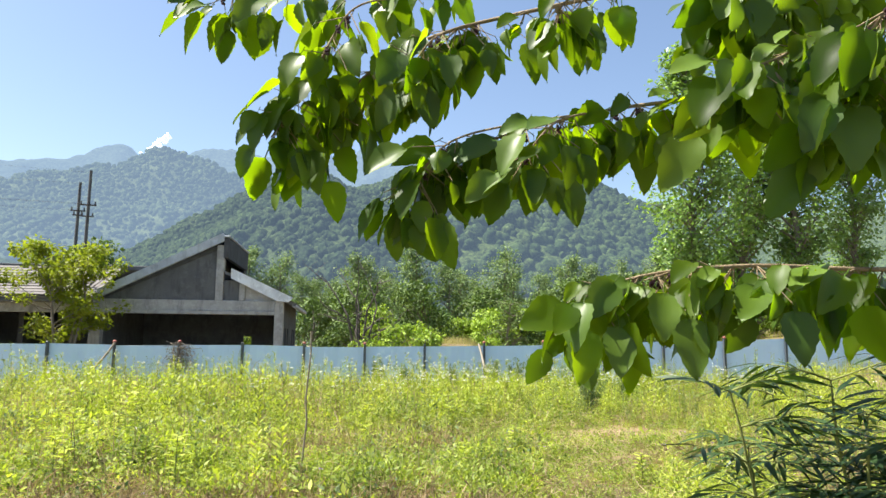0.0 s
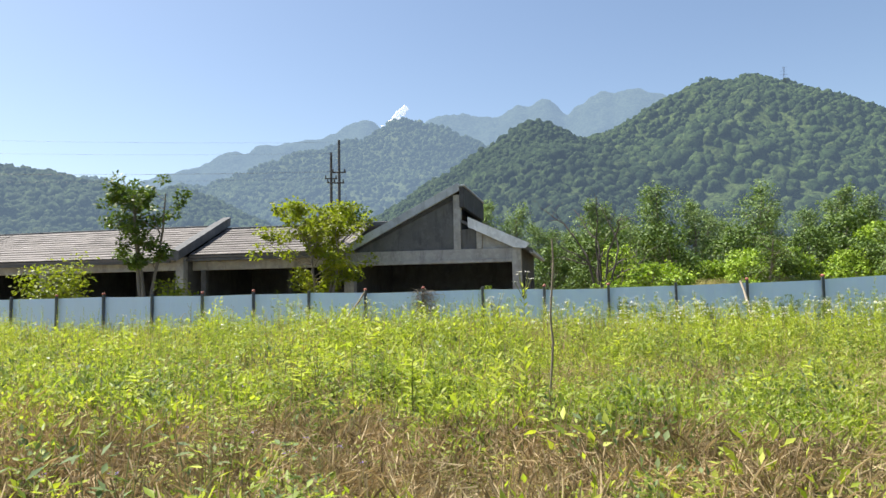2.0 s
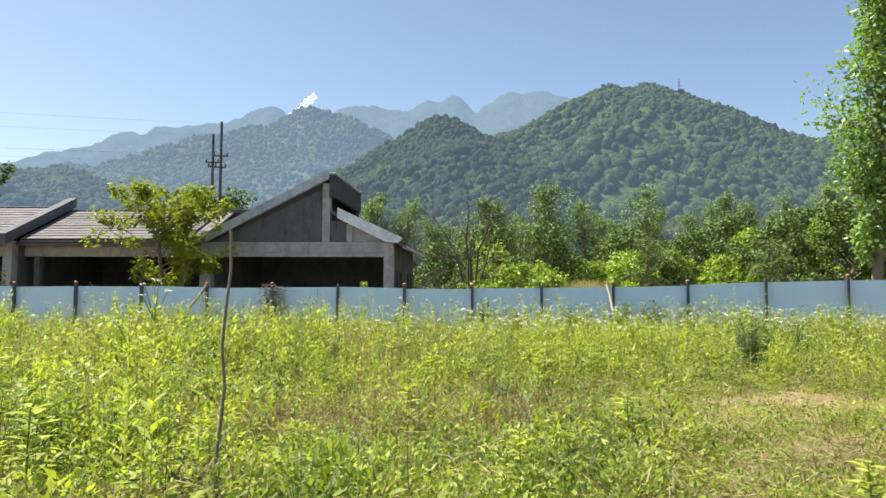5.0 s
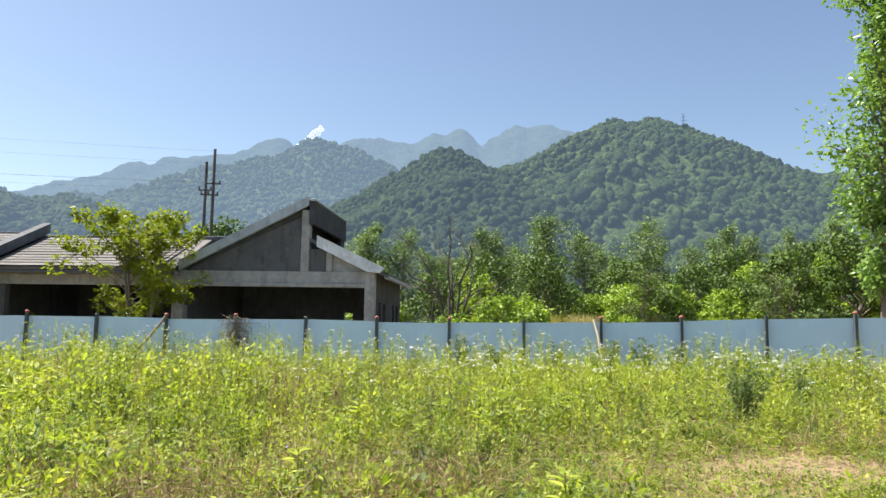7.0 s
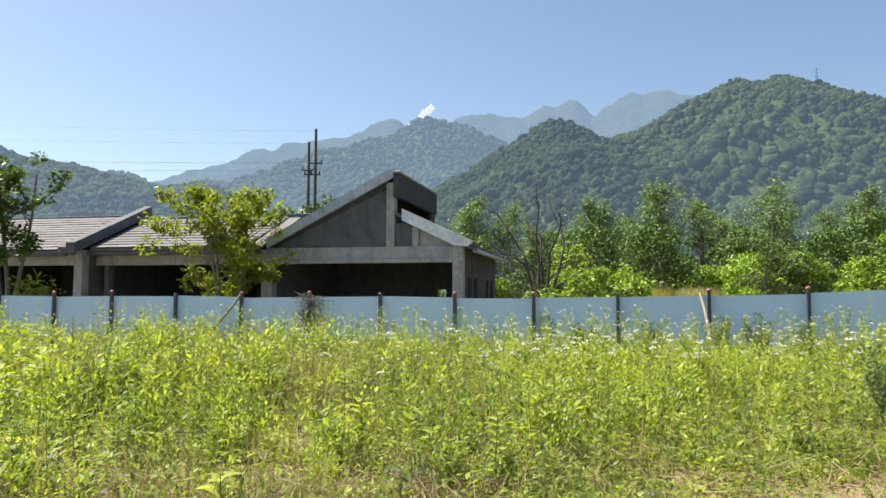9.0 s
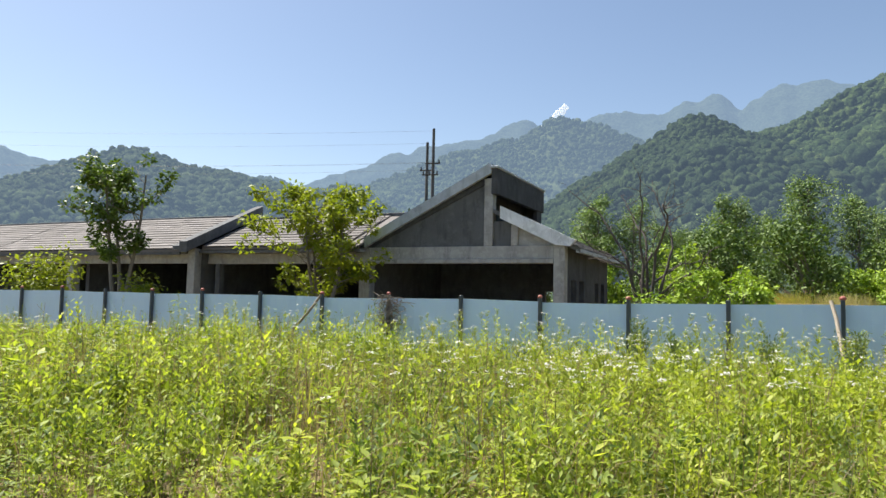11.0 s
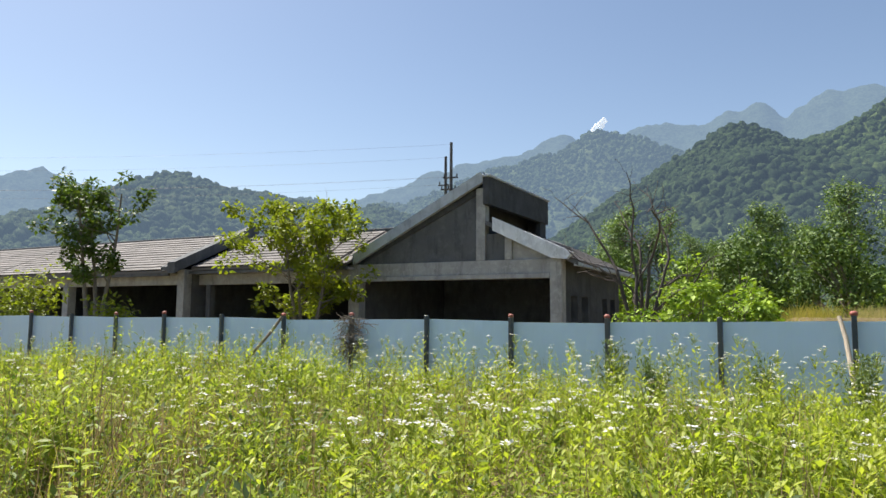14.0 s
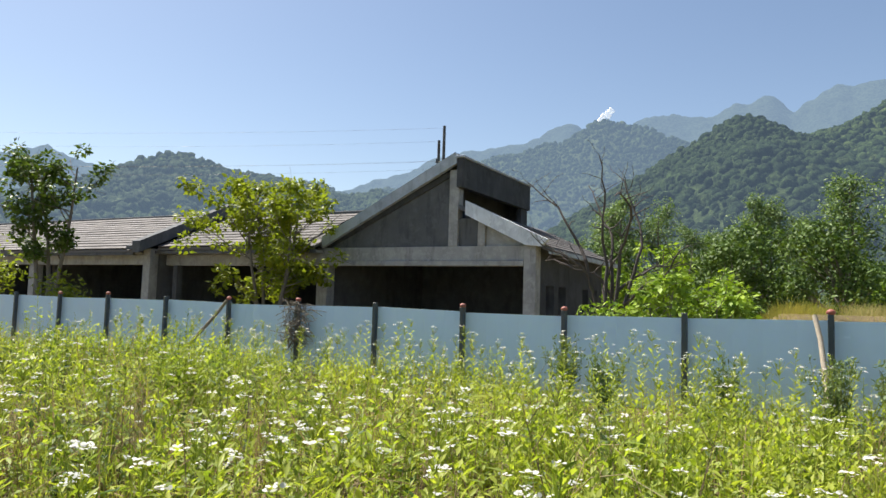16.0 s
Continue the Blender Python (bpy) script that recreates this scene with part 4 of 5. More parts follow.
def curve_points(pts, n):
    """Points along a smooth line through a few knots."""
    p = np.array(pts, float)
    s = np.linspace(0, len(p) - 1, n)
    i = np.clip(s.astype(int), 0, len(p) - 2)
    f = (s - i)[:, None]
    a, b, c, d = p[np.clip(i - 1, 0, None)], p[i], p[i + 1], p[np.clip(i + 2, None, len(p) - 1)]
    return 0.5 * (2 * b + (c - a) * f + (2 * a - 5 * b + 4 * c - d) * f ** 2 + (3 * b - 3 * c + d - a) * f ** 3)


mulberry = empty("mulberry_tree", pose(3.3, 4.2, float(ground_z(3.3, 4.2))), "mulberry tree with overhanging leafy branches and dark fruit", "tree")
MB = Vector((3.3, 4.2, float(ground_z(3.3, 4.2))))
g = np.random.default_rng(91)
tv, tt = tube_arrays(curve_points([(0, 0, -0.2), (0.03, 0, 0.6), (-0.05, 0.04, 1.3), (0.02, 0.02, 2.1), (0.12, -0.05, 3.4), (0.1, 0.1, 4.6)], 16), np.linspace(0.12, 0.04, 16), 10)
part_mesh("trunk", arrays_mesh("trunk", tv, tt, M_BARK, True), mulberry)
# knots of the branches in the world: from the trunk outwards
BRANCHES = [
    ([(3.30, 4.20, 2.90), (2.40, 4.40, 3.00), (1.75, 4.40, 2.80), (1.25, 4.35, 2.56), (0.85, 4.40, 2.50), (0.45, 4.50, 2.42), (0.12, 4.55, 2.28)], 0.024, 64, 0.17),
    ([(2.40, 4.40, 3.00), (1.30, 4.60, 3.13), (0.50, 4.65, 3.00), (0.05, 4.65, 2.84), (-0.22, 4.65, 2.60), (-0.36, 4.65, 2.34)], 0.020, 54, 0.16),
    ([(1.30, 4.60, 3.13), (0.30, 4.75, 3.22), (-0.35, 4.70, 3.13), (-0.85, 4.65, 3.06)], 0.012, 24, 0.17),
    ([(1.75, 4.40, 2.80), (1.50, 4.00, 2.64), (1.20, 3.80, 2.46), (1.00, 3.70, 2.36)], 0.014, 48, 0.16),
    ([(3.30, 4.20, 1.95), (2.40, 4.10, 1.91), (1.65, 4.00, 1.85), (1.15, 3.95, 1.85), (0.80, 3.95, 1.81), (0.55, 3.95, 1.71)], 0.020, 74, 0.145),
    ([(2.40, 4.40, 3.00), (1.90, 4.05, 2.68), (1.60, 3.85, 2.48), (1.45, 3.75, 2.38)], 0.014, 46, 0.16),
    ([(0.85, 4.40, 2.50), (0.62, 4.25, 2.40), (0.50, 4.25, 2.26)], 0.009, 14, 0.15),
    ([(0.50, 4.65, 3.00), (0.20, 4.50, 2.84), (0.08, 4.45, 2.66)], 0.010, 20, 0.17),
    ([(1.00, 4.55, 3.10), (0.75, 4.35, 2.96), (0.62, 4.30, 2.84)], 0.010, 12, 0.15),
    ([(1.90, 4.45, 2.98), (1.70, 4.15, 2.93), (1.35, 4.05, 2.84), (1.10, 4.00, 2.76)], 0.012, 40, 0.16),
    ([(0.05, 4.60, 3.05), (-0.16, 4.51, 2.94), (-0.31, 4.48, 2.64), (-0.46, 4.50, 2.40)], 0.008, 26, 0.15),
    ([(0.85, 4.40, 2.50), (0.31, 4.42, 2.40), (0.14, 4.42, 2.26), (0.04, 4.42, 2.12)], 0.008, 22, 0.16),
    ([(1.60, 3.60, 2.62), (1.37, 3.54, 2.49), (1.30, 3.60, 2.34), (1.28, 3.62, 2.20)], 0.010, 26, 0.16),
]
LEAVES = [arrays_mesh("leaf", *mulberry_leaf(k), M_MULB, True) for k in range(6)]
bm = bmesh.new()
for k in range(16):
    a, h = k * 2.4, (k % 5) / 4 - 0.5
    bmesh.ops.create_icosphere(bm, subdivisions=1, radius=0.0055, matrix=Matrix.Translation((0.006 * math.cos(a), 0.006 * math.sin(a), h * 0.022)))
berry = bpy.data.meshes.new("berry")
bm.to_mesh(berry)
bm.free()
berry.materials.append(M_FRUIT)
extra = []
LEAF_ARRAYS = [mulberry_leaf(k) for k in range(6)]
for knots, r0, count, size in BRANCHES:
    pts = curve_points([Vector(k) - MB for k in knots], 30)
    bv, bt = tube_arrays(pts, np.linspace(r0 * 0.6, 0.003, 30), 6)
    br = part_mesh("branch", arrays_mesh("branch", bv, bt, M_BARK2, True), mulberry)
    single = int(count * 0.85)
    for k in range(int(count * 2.4)):
        f = 0.30 + 0.70 * g.random() ** 0.8
        i = min(int(f * 28), 28)
        p = Vector(pts[i])
        along = Vector(pts[i + 1] - pts[i]).normalized()
        a = g.random() * 6.283
        out = Vector((math.cos(a) * 0.8, math.sin(a) * 0.7, -0.25 + 0.5 * math.sin(a * 2)))
        twig = p + out * 0.16 * g.random() + Vector((0, 0, -0.06 * g.random()))
        ahead = (along * 0.4 + out + Vector((0, 0, -0.9 + 0.35 * g.normal()))).normalized()
        up = Vector((0.45 * g.normal(), 0.45 * g.normal() - 0.45, 0.8))
        right = ahead.cross(up).normalized()
        up = right.cross(ahead)
        s = size * (0.5 + 0.75 * g.random())
        m = Matrix((right, ahead, up)).transposed().to_4x4() @ Matrix.Diagonal((s, s, s, 1))
        m.translation = twig + ahead * s * 0.2
        if (twig - p).length > 0.05:
            extra.append((*tube_arrays([p, twig + ahead * s * 0.05], [0.0025, 0.0015], 4), 1))
        if k < single:
            ob = new("leaf", LEAVES[int(g.integers(0, 6))])
            ob.parent = br
            ob.matrix_basis = m
        else:
            lv, lt = LEAF_ARRAYS[int(g.integers(0, 6))]
            mm = np.array(m)
            extra.append((lv @ mm[:3, :3].T + mm[:3, 3], lt, 0))
        if k % 14 == 4:
            fr = new("berry", berry)
            fr.parent = br
            fr.matrix_basis = Matrix.Translation(p + Vector((0.01 * g.normal(), 0.01 * g.normal(), -0.03))) @ Matrix.Diagonal((1, 1, 1.2, 1))
# unseen leaves above the view, added only to shade what stands below
n = 700
q = unit_random(n, g) * (g.random((n, 1)) ** 0.4) * [2.3, 1.7, 1.05] + [1.7 - 3.3, 4.7 - 4.2, 4.5]
q = q[q[:, 2] > 3.35]
extra.append((*oriented((LEAF[0] * [1.2, 1, 1], LEAF[1]), q, unit_random(len(q), g) + [0, 0, -0.5], unit_random(len(q), g) + [0, 0, 0.9], 0.12 + 0.08 * g.random(len(q))), 0))
for name, which, mat in (("foliage", 0, M_MULB2), ("twig_mass", 1, M_BARK2)):
    v, t = join_arrays([(a, b) for a, b, w in extra if w == which])
    tagged(part_mesh(name, arrays_mesh(name, v, t, mat, True), mulberry), kind="stuff")


# ---- the narrow-leaved bush under it ----
NLEAF = (np.array([[0, 0, 0], [0.052, 0.35, 0.02], [0.04, 0.75, -0.05], [0, 1, -0.14], [-0.04, 0.75, -0.05], [-0.052, 0.35, 0.02]]), np.array([[0, 1, 5], [1, 2, 4], [1, 4, 5], [2, 3, 4]]))


def narrow_bush(x, y, height, seed):
    g = np.random.default_rng(seed)
    top = empty("narrow_leaved_bush", pose(x, y, float(ground_z(x, y))), "dark green bush with long narrow drooping leaves", "bush")
    wood, pos, ahead = [], [], []
    for s in range(6):
        a = s * 1.05 + 0.3
        st, r = limb((0.05 * math.cos(a), 0.05 * math.sin(a), -0.05), (0.30 * math.cos(a), 0.30 * math.sin(a), 1), height * (0.7 + 0.35 * g.random()), 0.013, 0.004, g, 0.12, 0.1, 10)
        wood.append(tube_arrays(st, r, 6))
        for k in range(3, 11):
            for q in range(3):
                b = g.random() * 6.283
                tw, tr = limb(st[k], (math.cos(b), math.sin(b), 0.45), 0.16 + 0.16 * g.random(), 0.004, 0.002, g, 0.2, -0.2, 4)
                wood.append(tube_arrays(tw, tr, 4))
                for w in range(1, 5):
                    for c in (-1, 1, 0) if w == 4 else (-1, 1):
                        d = tw[w] - tw[w - 1]
                        d = d / np.linalg.norm(d)
                        side = np.cross(d, (0, 0, 1.0))
                        pos.append(tw[w])
                        ahead.append(d * (0.8 + 0.6 * (c == 0)) + side * c * 0.9 + np.array([0, 0, -0.25]) + g.normal(size=3) * 0.2)
    v, t = join_arrays(wood)
    part_mesh("stem_clump", arrays_mesh("stem_clump", v, t, M_STEM, True), top)
    pos, ahead = np.array(pos), np.array(ahead)
    lv, lt = oriented(NLEAF, pos, ahead, np.tile([0, 0, 1.0], (len(pos), 1)) + g.normal(size=(len(pos), 3)) * 0.3, 0.15 + 0.09 * g.random(len(pos)))
    part_mesh("foliage", arrays_mesh("foliage", lv, lt, M_NARROW), top)
    return top


narrow_bush(1.86, 4.92, 1.55, 3)
narrow_bush(2.28, 4.85, 1.70, 8)

# ---- the weedy field ----
WALK = np.array([m.translation[:2] for _, m in PATH])


def path_distance(x, y):
    best = np.full(np.shape(x), 1e9)
    for a, b in zip(WALK[:-1], WALK[1:]):
        d = b - a
        f = np.clip(((x - a[0]) * d[0] + (y - a[1]) * d[1]) / (d @ d + 1e-9), 0, 1)
        best = np.minimum(best, np.hypot(x - a[0] - f * d[0], y - a[1] - f * d[1]))
    return best


def fence_line(x):
    n = (x + 8.26) / 2.085
    return np.where(n < -3, 25.31 + 0.21 * (n + 3), np.where(n < 9, 26.14 + 0.21 * n - 0.0222 * n * n, 26.23 - 0.15 * (n - 9)))


def bare(x, y):
    """1 on the trodden soil, 0 in the weeds."""
    d = np.hypot((x - 4.4) / 2.5, (y - 15.0) / 1.45) + 1.0 * fractal(x, y, 1.3, 4, 21)
    return np.clip((0.85 - d) * 2.0, 0, 1)


def dryness(x, y):
    d = np.hypot((x + 2.2) / 5.0, (y - 7.2) / 1.9) + 0.5 * fractal(x, y, 2.2, 3, 33)
    e = 0.62 * np.clip(fractal(x, y, 2.4, 3, 44) * 2.6 - 0.30, 0, 1)
    return np.clip(np.clip((1.25 - d) * 1.6, 0, 1) + e, 0, 1)


def tallness(p):
    """How high the weeds grow: low by the start of the walk, tall towards the fence, in patches."""
    x, y = p[:, 0], p[:, 1]
    f = np.clip((y - 8.5) / 8.0, 0, 1)
    f = f * f * (3 - 2 * f)
    tall = 0.58 + 0.40 * f
    near = np.clip(0.45 + path_distance(x, y) / 2.8, 0.55, 1)
    fence_side = 1 - 0.25 * np.clip((y - 22) / 3, 0, 1)
    trodden = 1 - 0.50 * np.exp(-((x - 3.2) / 3.4) ** 2 - ((y - 14.6) / 2.6) ** 2)
    return tall * near * fence_side * trodden * np.clip(1 + 0.62 * fractal(x, y, 1.7, 3, 61), 0.35, 1.7)


BUSH_SPOT = ((1.45, 4.95), (1.95, 4.85))


def field_points(n, g, clear, reach=7.0, power=1.1, x0=-33, x1=20, y0=-1.0, y1=26.4, soil=1.0, dry=0.0, clumps=0, near_cut=1.0):
    """Scattered spots, densest where one walks past, none on the walked line or the bare soil."""
    out = []
    left = n
    while left > 0:
        m = 4 * n
        x, y = g.uniform(x0, x1, m), g.uniform(y0, y1, m)
        d = path_distance(x, y)
        keep = (d > clear) & (g.random(m) < np.minimum(1, reach / np.maximum(d, 0.1)) ** power)
        keep &= x < 0.72 * y + 1.6
        keep &= (y < fence_line(x) - 0.25) & (g.random(m) > soil * bare(x, y))
        for bx, by in BUSH_SPOT:
            keep &= np.hypot(x - bx, y - by) > 0.9
        keep &= ~((x > 0.4) & (x < 2.4) & (y < 4.6) & (g.random(m) < 0.8))
        dd = dryness(x, y)
        keep &= g.random(m) < (1 - dry * dd if dry >= 0 else np.maximum(dd, 0.05))
        keep &= g.random(m) < np.where((y < 13) & (d < 9), near_cut, 1.0)
        if clumps:
            keep &= g.random(m) < np.clip(0.10 + 2.2 * fractal(x, y, 1.5, 3, clumps), 0.04, 1)
        p = np.stack([x, y], -1)[keep][:left]
        out.append(p)
        left -= len(p)
    p = np.concatenate(out)
    return np.column_stack([p, ground_z(p[:, 0], p[:, 1])])


def stuff(name, pieces, material, label, category):
    v, t = join_arrays(pieces)
    ob = part_mesh(name, arrays_mesh(name, v, t, material), None, label)
    return tagged(ob, category=category, kind="stuff")


g = np.random.default_rng(123)
BLADE = (np.array([[-0.0065, 0, 0], [0.0065, 0, 0], [-0.0055, 0.06, 0.5], [0.0055, 0.06, 0.5], [0, 0.26, 1.0]]), np.array([[0, 1, 3], [0, 3, 2], [2, 3, 4]]))


def blades(n, clear, h0, h1, even=1.0, **kw):
    p = field_points(n, g, clear, **kw)
    return scatter(BLADE, p, g.random(n) * 6.283, g.uniform(h0, h1, n) * tallness(p) ** even, np.abs(g.normal(size=n)) * 0.30, g.random(n) * 6.283)


def litter(n, **kw):
    """Stalks lying and leaning across one another near the ground."""
    p = field_points(n, g, 0.1, reach=4.5, **kw)
    p[:, 2] += g.random(n) ** 1.6 * 0.26
    d = g.normal(size=(n, 3)) * [1, 1, 0.28]
    flat = (BLADE[0][:, [0, 2, 1]] * [1.9, 1, 0.6], BLADE[1])
    return oriented(flat, p, d, np.tile([0, 0, 1.0], (n, 1)) + 0.5 * g.normal(size=(n, 3)), g.uniform(0.07, 0.30, n))


stuff("meadow_grass", [blades(17000, 0.45, 0.3, 0.85, dry=0.5, near_cut=0.3), blades(18000, 0.05, 0.14, 0.5, soil=0.72, reach=3.5), blades(26000, 0.0, 0.10, 0.38, even=0.5, soil=0.62, reach=1.2, power=1.7)], M_GRASS, "tangled yellow-green meadow grass", "grass")
stuff("dry_grass", [blades(11000, 0.4, 0.25, 0.8, dry=-1.0), blades(8000, 0.2, 0.25, 1.0, soil=0.97), blades(3500, 1.0, 0.4, 1.0, dry=-1.0, y0=9.0), litter(18000, dry=-1.0), litter(9000, soil=0.85), litter(9000, soil=0.4, x0=-1.5, x1=7.0, y0=7.0, y1=18.0)], M_DRY, "straw-coloured dry grass and stalks", "grass")

# thinner grass on the side that the walk turns away from
x, y = g.uniform(-30, 26, 30000), g.uniform(-10, 26, 30000)
side = (x > 0.72 * y + 1.4) | (y < -0.8)
x, y = x[side & (y < fence_line(x) - 0.3) & (path_distance(x, y) > 0.5)], y[side & (y < fence_line(x) - 0.3) & (path_distance(x, y) > 0.5)]
p = np.column_stack([x, y, ground_z(x, y)])
stuff("side_grass", [scatter((BLADE[0] * [2.4, 1, 1], BLADE[1]), p, g.random(len(p)) * 6.283, g.uniform(0.2, 0.55, len(p)), np.abs(g.normal(size=len(p))) * 0.35, g.random(len(p)) * 6.283)], M_GRASS, "thin rough grass at the side of the field", "grass")

# low leafy herbs
def herb(seed, leaves, height, width, size):
    g = np.random.default_rng(seed)
    f = np.sort(g.random(leaves))
    a = np.arange(leaves) * 2.4 + g.random(leaves)
    r = width * (0.15 + 0.85 * g.random(leaves)) * (1 - 0.45 * f)
    pos = np.stack([np.cos(a) * r * 0.4, np.sin(a) * r * 0.4, height * f], -1)
    ahead = np.stack([np.cos(a), np.sin(a), 0.5 - 0.5 * g.random(leaves)], -1)
    return oriented((LEAF[0] * [0.7, 1, 1], LEAF[1]), pos, ahead, np.tile([0, 0, 1.0], (leaves, 1)), size * (0.6 + 0.6 * g.random(leaves)))


def spread_plants(templates, n, clear, s0, s1, lean=0.12, even=1.0, **kw):
    out = []
    for tpl in templates:
        k = n // len(templates)
        p = field_points(k, g, clear, **kw)
        out.append(scatter(tpl, p, g.random(k) * 6.283, g.uniform(s0, s1, k) * tallness(p) ** even, np.abs(g.normal(size=k)) * lean, g.random(k) * 6.283))
    return out


stuff("path_herbs", spread_plants([herb(70 + k, 10, 0.16, 0.30, 0.10) for k in range(4)], 5600, 0.0, 0.5, 1.3, even=0.45, soil=0.6, reach=1.5, power=1.7, dry=0.2), M_WEED, "low trodden herbs along the footway", "weeds")
stuff("low_herbs", spread_plants([herb(k, 13, 0.40, 0.24, 0.095) for k in range(5)], 3400, 0.25, 0.5, 1.7, dry=0.62, soil=0.7, reach=5.0), M_WEED, "low leafy green weeds", "weeds")
stuff("young_herbs", spread_plants([herb(20 + k, 11, 0.36, 0.28, 0.12) for k in range(3)], 3200, 0.5, 0.6, 1.6, dry=0.8, reach=9.0), M_WEED2, "bright light-green young weeds", "weeds")

# bushy weeds: several stems from one root, full of small leaves
def bushy(seed, stems=6, per=10, height=0.62, size=0.08):
    g = np.random.default_rng(seed)
    out = []
    for s in range(stems):
        a = s * 2.4 + 0.5 * g.normal()
        r = 0.34 * g.random()
        h = height * (0.65 + 0.5 * g.random())
        tip = np.array([math.cos(a) * r * h, math.sin(a) * r * h, h])
        f = np.linspace(0.18, 1.0, per)[:, None]
        pos = tip * f + g.normal(size=(per, 3)) * 0.022
        b = g.random(per) * 6.283
        ahead = np.stack([np.cos(b), np.sin(b), 0.6 * g.random(per)], -1)
        out.append(oriented((LEAF[0] * [0.55, 1, 1], LEAF[1]), pos, ahead, np.tile([0, 0, 1.0], (per, 1)) + 0.4 * g.normal(size=(per, 3)), size * (0.6 + 0.8 * g.random(per))))
        out.append(tube_arrays([(0, 0, -0.03), tip], [0.0022, 0.0012], 3))
    return join_arrays(out)


stuff("bushy_weeds", spread_plants([bushy(k) for k in range(5)], 700, 0.7, 0.45, 1.45, dry=0.7, reach=6.0, clumps=3), M_WEED, "bushy green weeds with many small leaves", "weeds")
stuff("bushy_young_weeds", spread_plants([bushy(30 + k, 5, 10, 0.6, 0.085) for k in range(4)], 650, 0.7, 0.45, 1.5, dry=0.7, reach=6.0, clumps=7), M_WEED2, "bushy light-green weeds in patches", "weeds")
NEAR = dict(x0=-11, x1=5, y0=3.2, y1=14.5, reach=6.0)
stuff("leafy_mounds", spread_plants([herb(90 + k, 24, 0.30, 0.34, 0.115) for k in range(4)], 2000, 0.35, 0.5, 1.2, dry=0.4, clumps=37, **NEAR), M_WEED, "leafy green mounds of low weeds", "weeds")
stuff("near_bushy_weeds", spread_plants([bushy(110 + k, 7, 10, 0.52, 0.10) for k in range(4)], 620, 0.6, 0.5, 1.15, dry=0.55, clumps=41, **NEAR), M_WEED, "bushy leafy green weeds", "weeds")
stuff("bright_mounds", spread_plants([herb(130 + k, 18, 0.34, 0.36, 0.13) for k in range(3)], 800, 0.6, 0.5, 1.3, dry=0.75, clumps=47, **NEAR), M_WEED2, "bright light-green leafy mounds", "weeds")
stuff("withered_weeds", spread_plants([bushy(150 + k, 8, 7, 0.5, 0.06) for k in range(3)], 650, 0.35, 0.4, 1.2, dry=-1.0, **NEAR), M_BROWN, "withered brown weeds in dry patches", "weeds")
stuff("olive_weeds", spread_plants([bushy(50 + k, 7, 8, 0.7, 0.06) for k in range(3)], 520, 0.8, 0.5, 1.4, dry=0.3, reach=6.0, clumps=11), M_GREY, "olive-green feathery weeds in patches", "weeds")


# rounded mounds of small leaves, in patches of one kind each
def mound(seed, leaves, size, height=0.46, radius=0.40, width=0.75):
    g = np.random.default_rng(seed)
    d = unit_random(leaves, g)
    d[:, 2] = np.abs(d[:, 2])
    lump = 1 + 0.30 * np.sin(3 * np.arctan2(d[:, 1], d[:, 0]) + seed) * (1 - d[:, 2])
    pos = d * (radius * lump * (0.62 + 0.5 * g.random(leaves)))[:, None] * [1, 1, height / radius]
    ahead = d * 0.9 + unit_random(leaves, g) + [0, 0, 0.25]
    up = d + 0.6 * unit_random(leaves, g) + [0, 0, 0.5]
    return oriented((LEAF[0] * [width, 1, 1], LEAF[1]), pos, ahead, up, size * (0.55 + 0.8 * g.random(leaves)))


stuff("weed_mounds", spread_plants([mound(200 + k, 70, 0.085) for k in range(4)], 1000, 0.6, 0.5, 1.35, dry=0.45, reach=7.0, even=0.5, clumps=53), M_WEED, "rounded mounds of leafy green weeds", "weeds")
stuff("young_weed_mounds", spread_plants([mound(210 + k, 60, 0.095) for k in range(4)], 620, 0.6, 0.5, 1.3, dry=0.5, reach=7.0, even=0.5, clumps=59), M_WEED2, "rounded mounds of light-green weeds", "weeds")
stuff("mugwort_mounds", spread_plants([mound(220 + k, 80, 0.065, 0.52, 0.34) for k in range(3)], 420, 0.7, 0.5, 1.4, dry=0.3, reach=7.0, even=0.5, clumps=67), M_GREY, "grey-green mounds of mugwort", "weeds")
stuff("withered_mounds", spread_plants([mound(230 + k, 80, 0.10, 0.36, 0.40, 0.22) for k in range(3)], 420, 0.5, 0.5, 1.2, dry=-1.0, reach=7.0, even=0.5), M_BROWN, "brown mounds of withered weeds", "weeds")


TURF = dict(x0=-1.0, x1=7.5, y0=7.0, y1=18.5, reach=4.0, even=0.3, soil=0.8)
stuff("trodden_turf", spread_plants([mound(270 + k, 46, 0.055, 0.13, 0.26) for k in range(4)], 1500, 0.0, 0.5, 1.3, dry=0.2, clumps=91, **TURF), M_WEED, "low trodden turf of small leaves", "weeds")
stuff("dry_turf", spread_plants([mound(280 + k, 46, 0.14, 0.10, 0.28, 0.10) for k in range(3)], 520, 0.0, 0.5, 1.2, **TURF), M_DRY, "low trodden turf of withered straw", "grass")
CLOSE = dict(x0=-9, x1=4.5, y0=4.2, y1=13.0, reach=6.0, even=0.4)
stuff("close_weed_mounds", spread_plants([mound(240 + k, 110, 0.062) for k in range(4)], 520, 0.7, 0.5, 1.15, dry=0.55, clumps=81, **CLOSE), M_WEED, "dense mounds of small-leaved green weeds", "weeds")
stuff("close_young_mounds", spread_plants([mound(250 + k, 80, 0.075) for k in range(3)], 260, 0.7, 0.5, 1.1, dry=0.6, clumps=83, **CLOSE), M_WEED2, "dense mounds of small light-green leaves", "weeds")
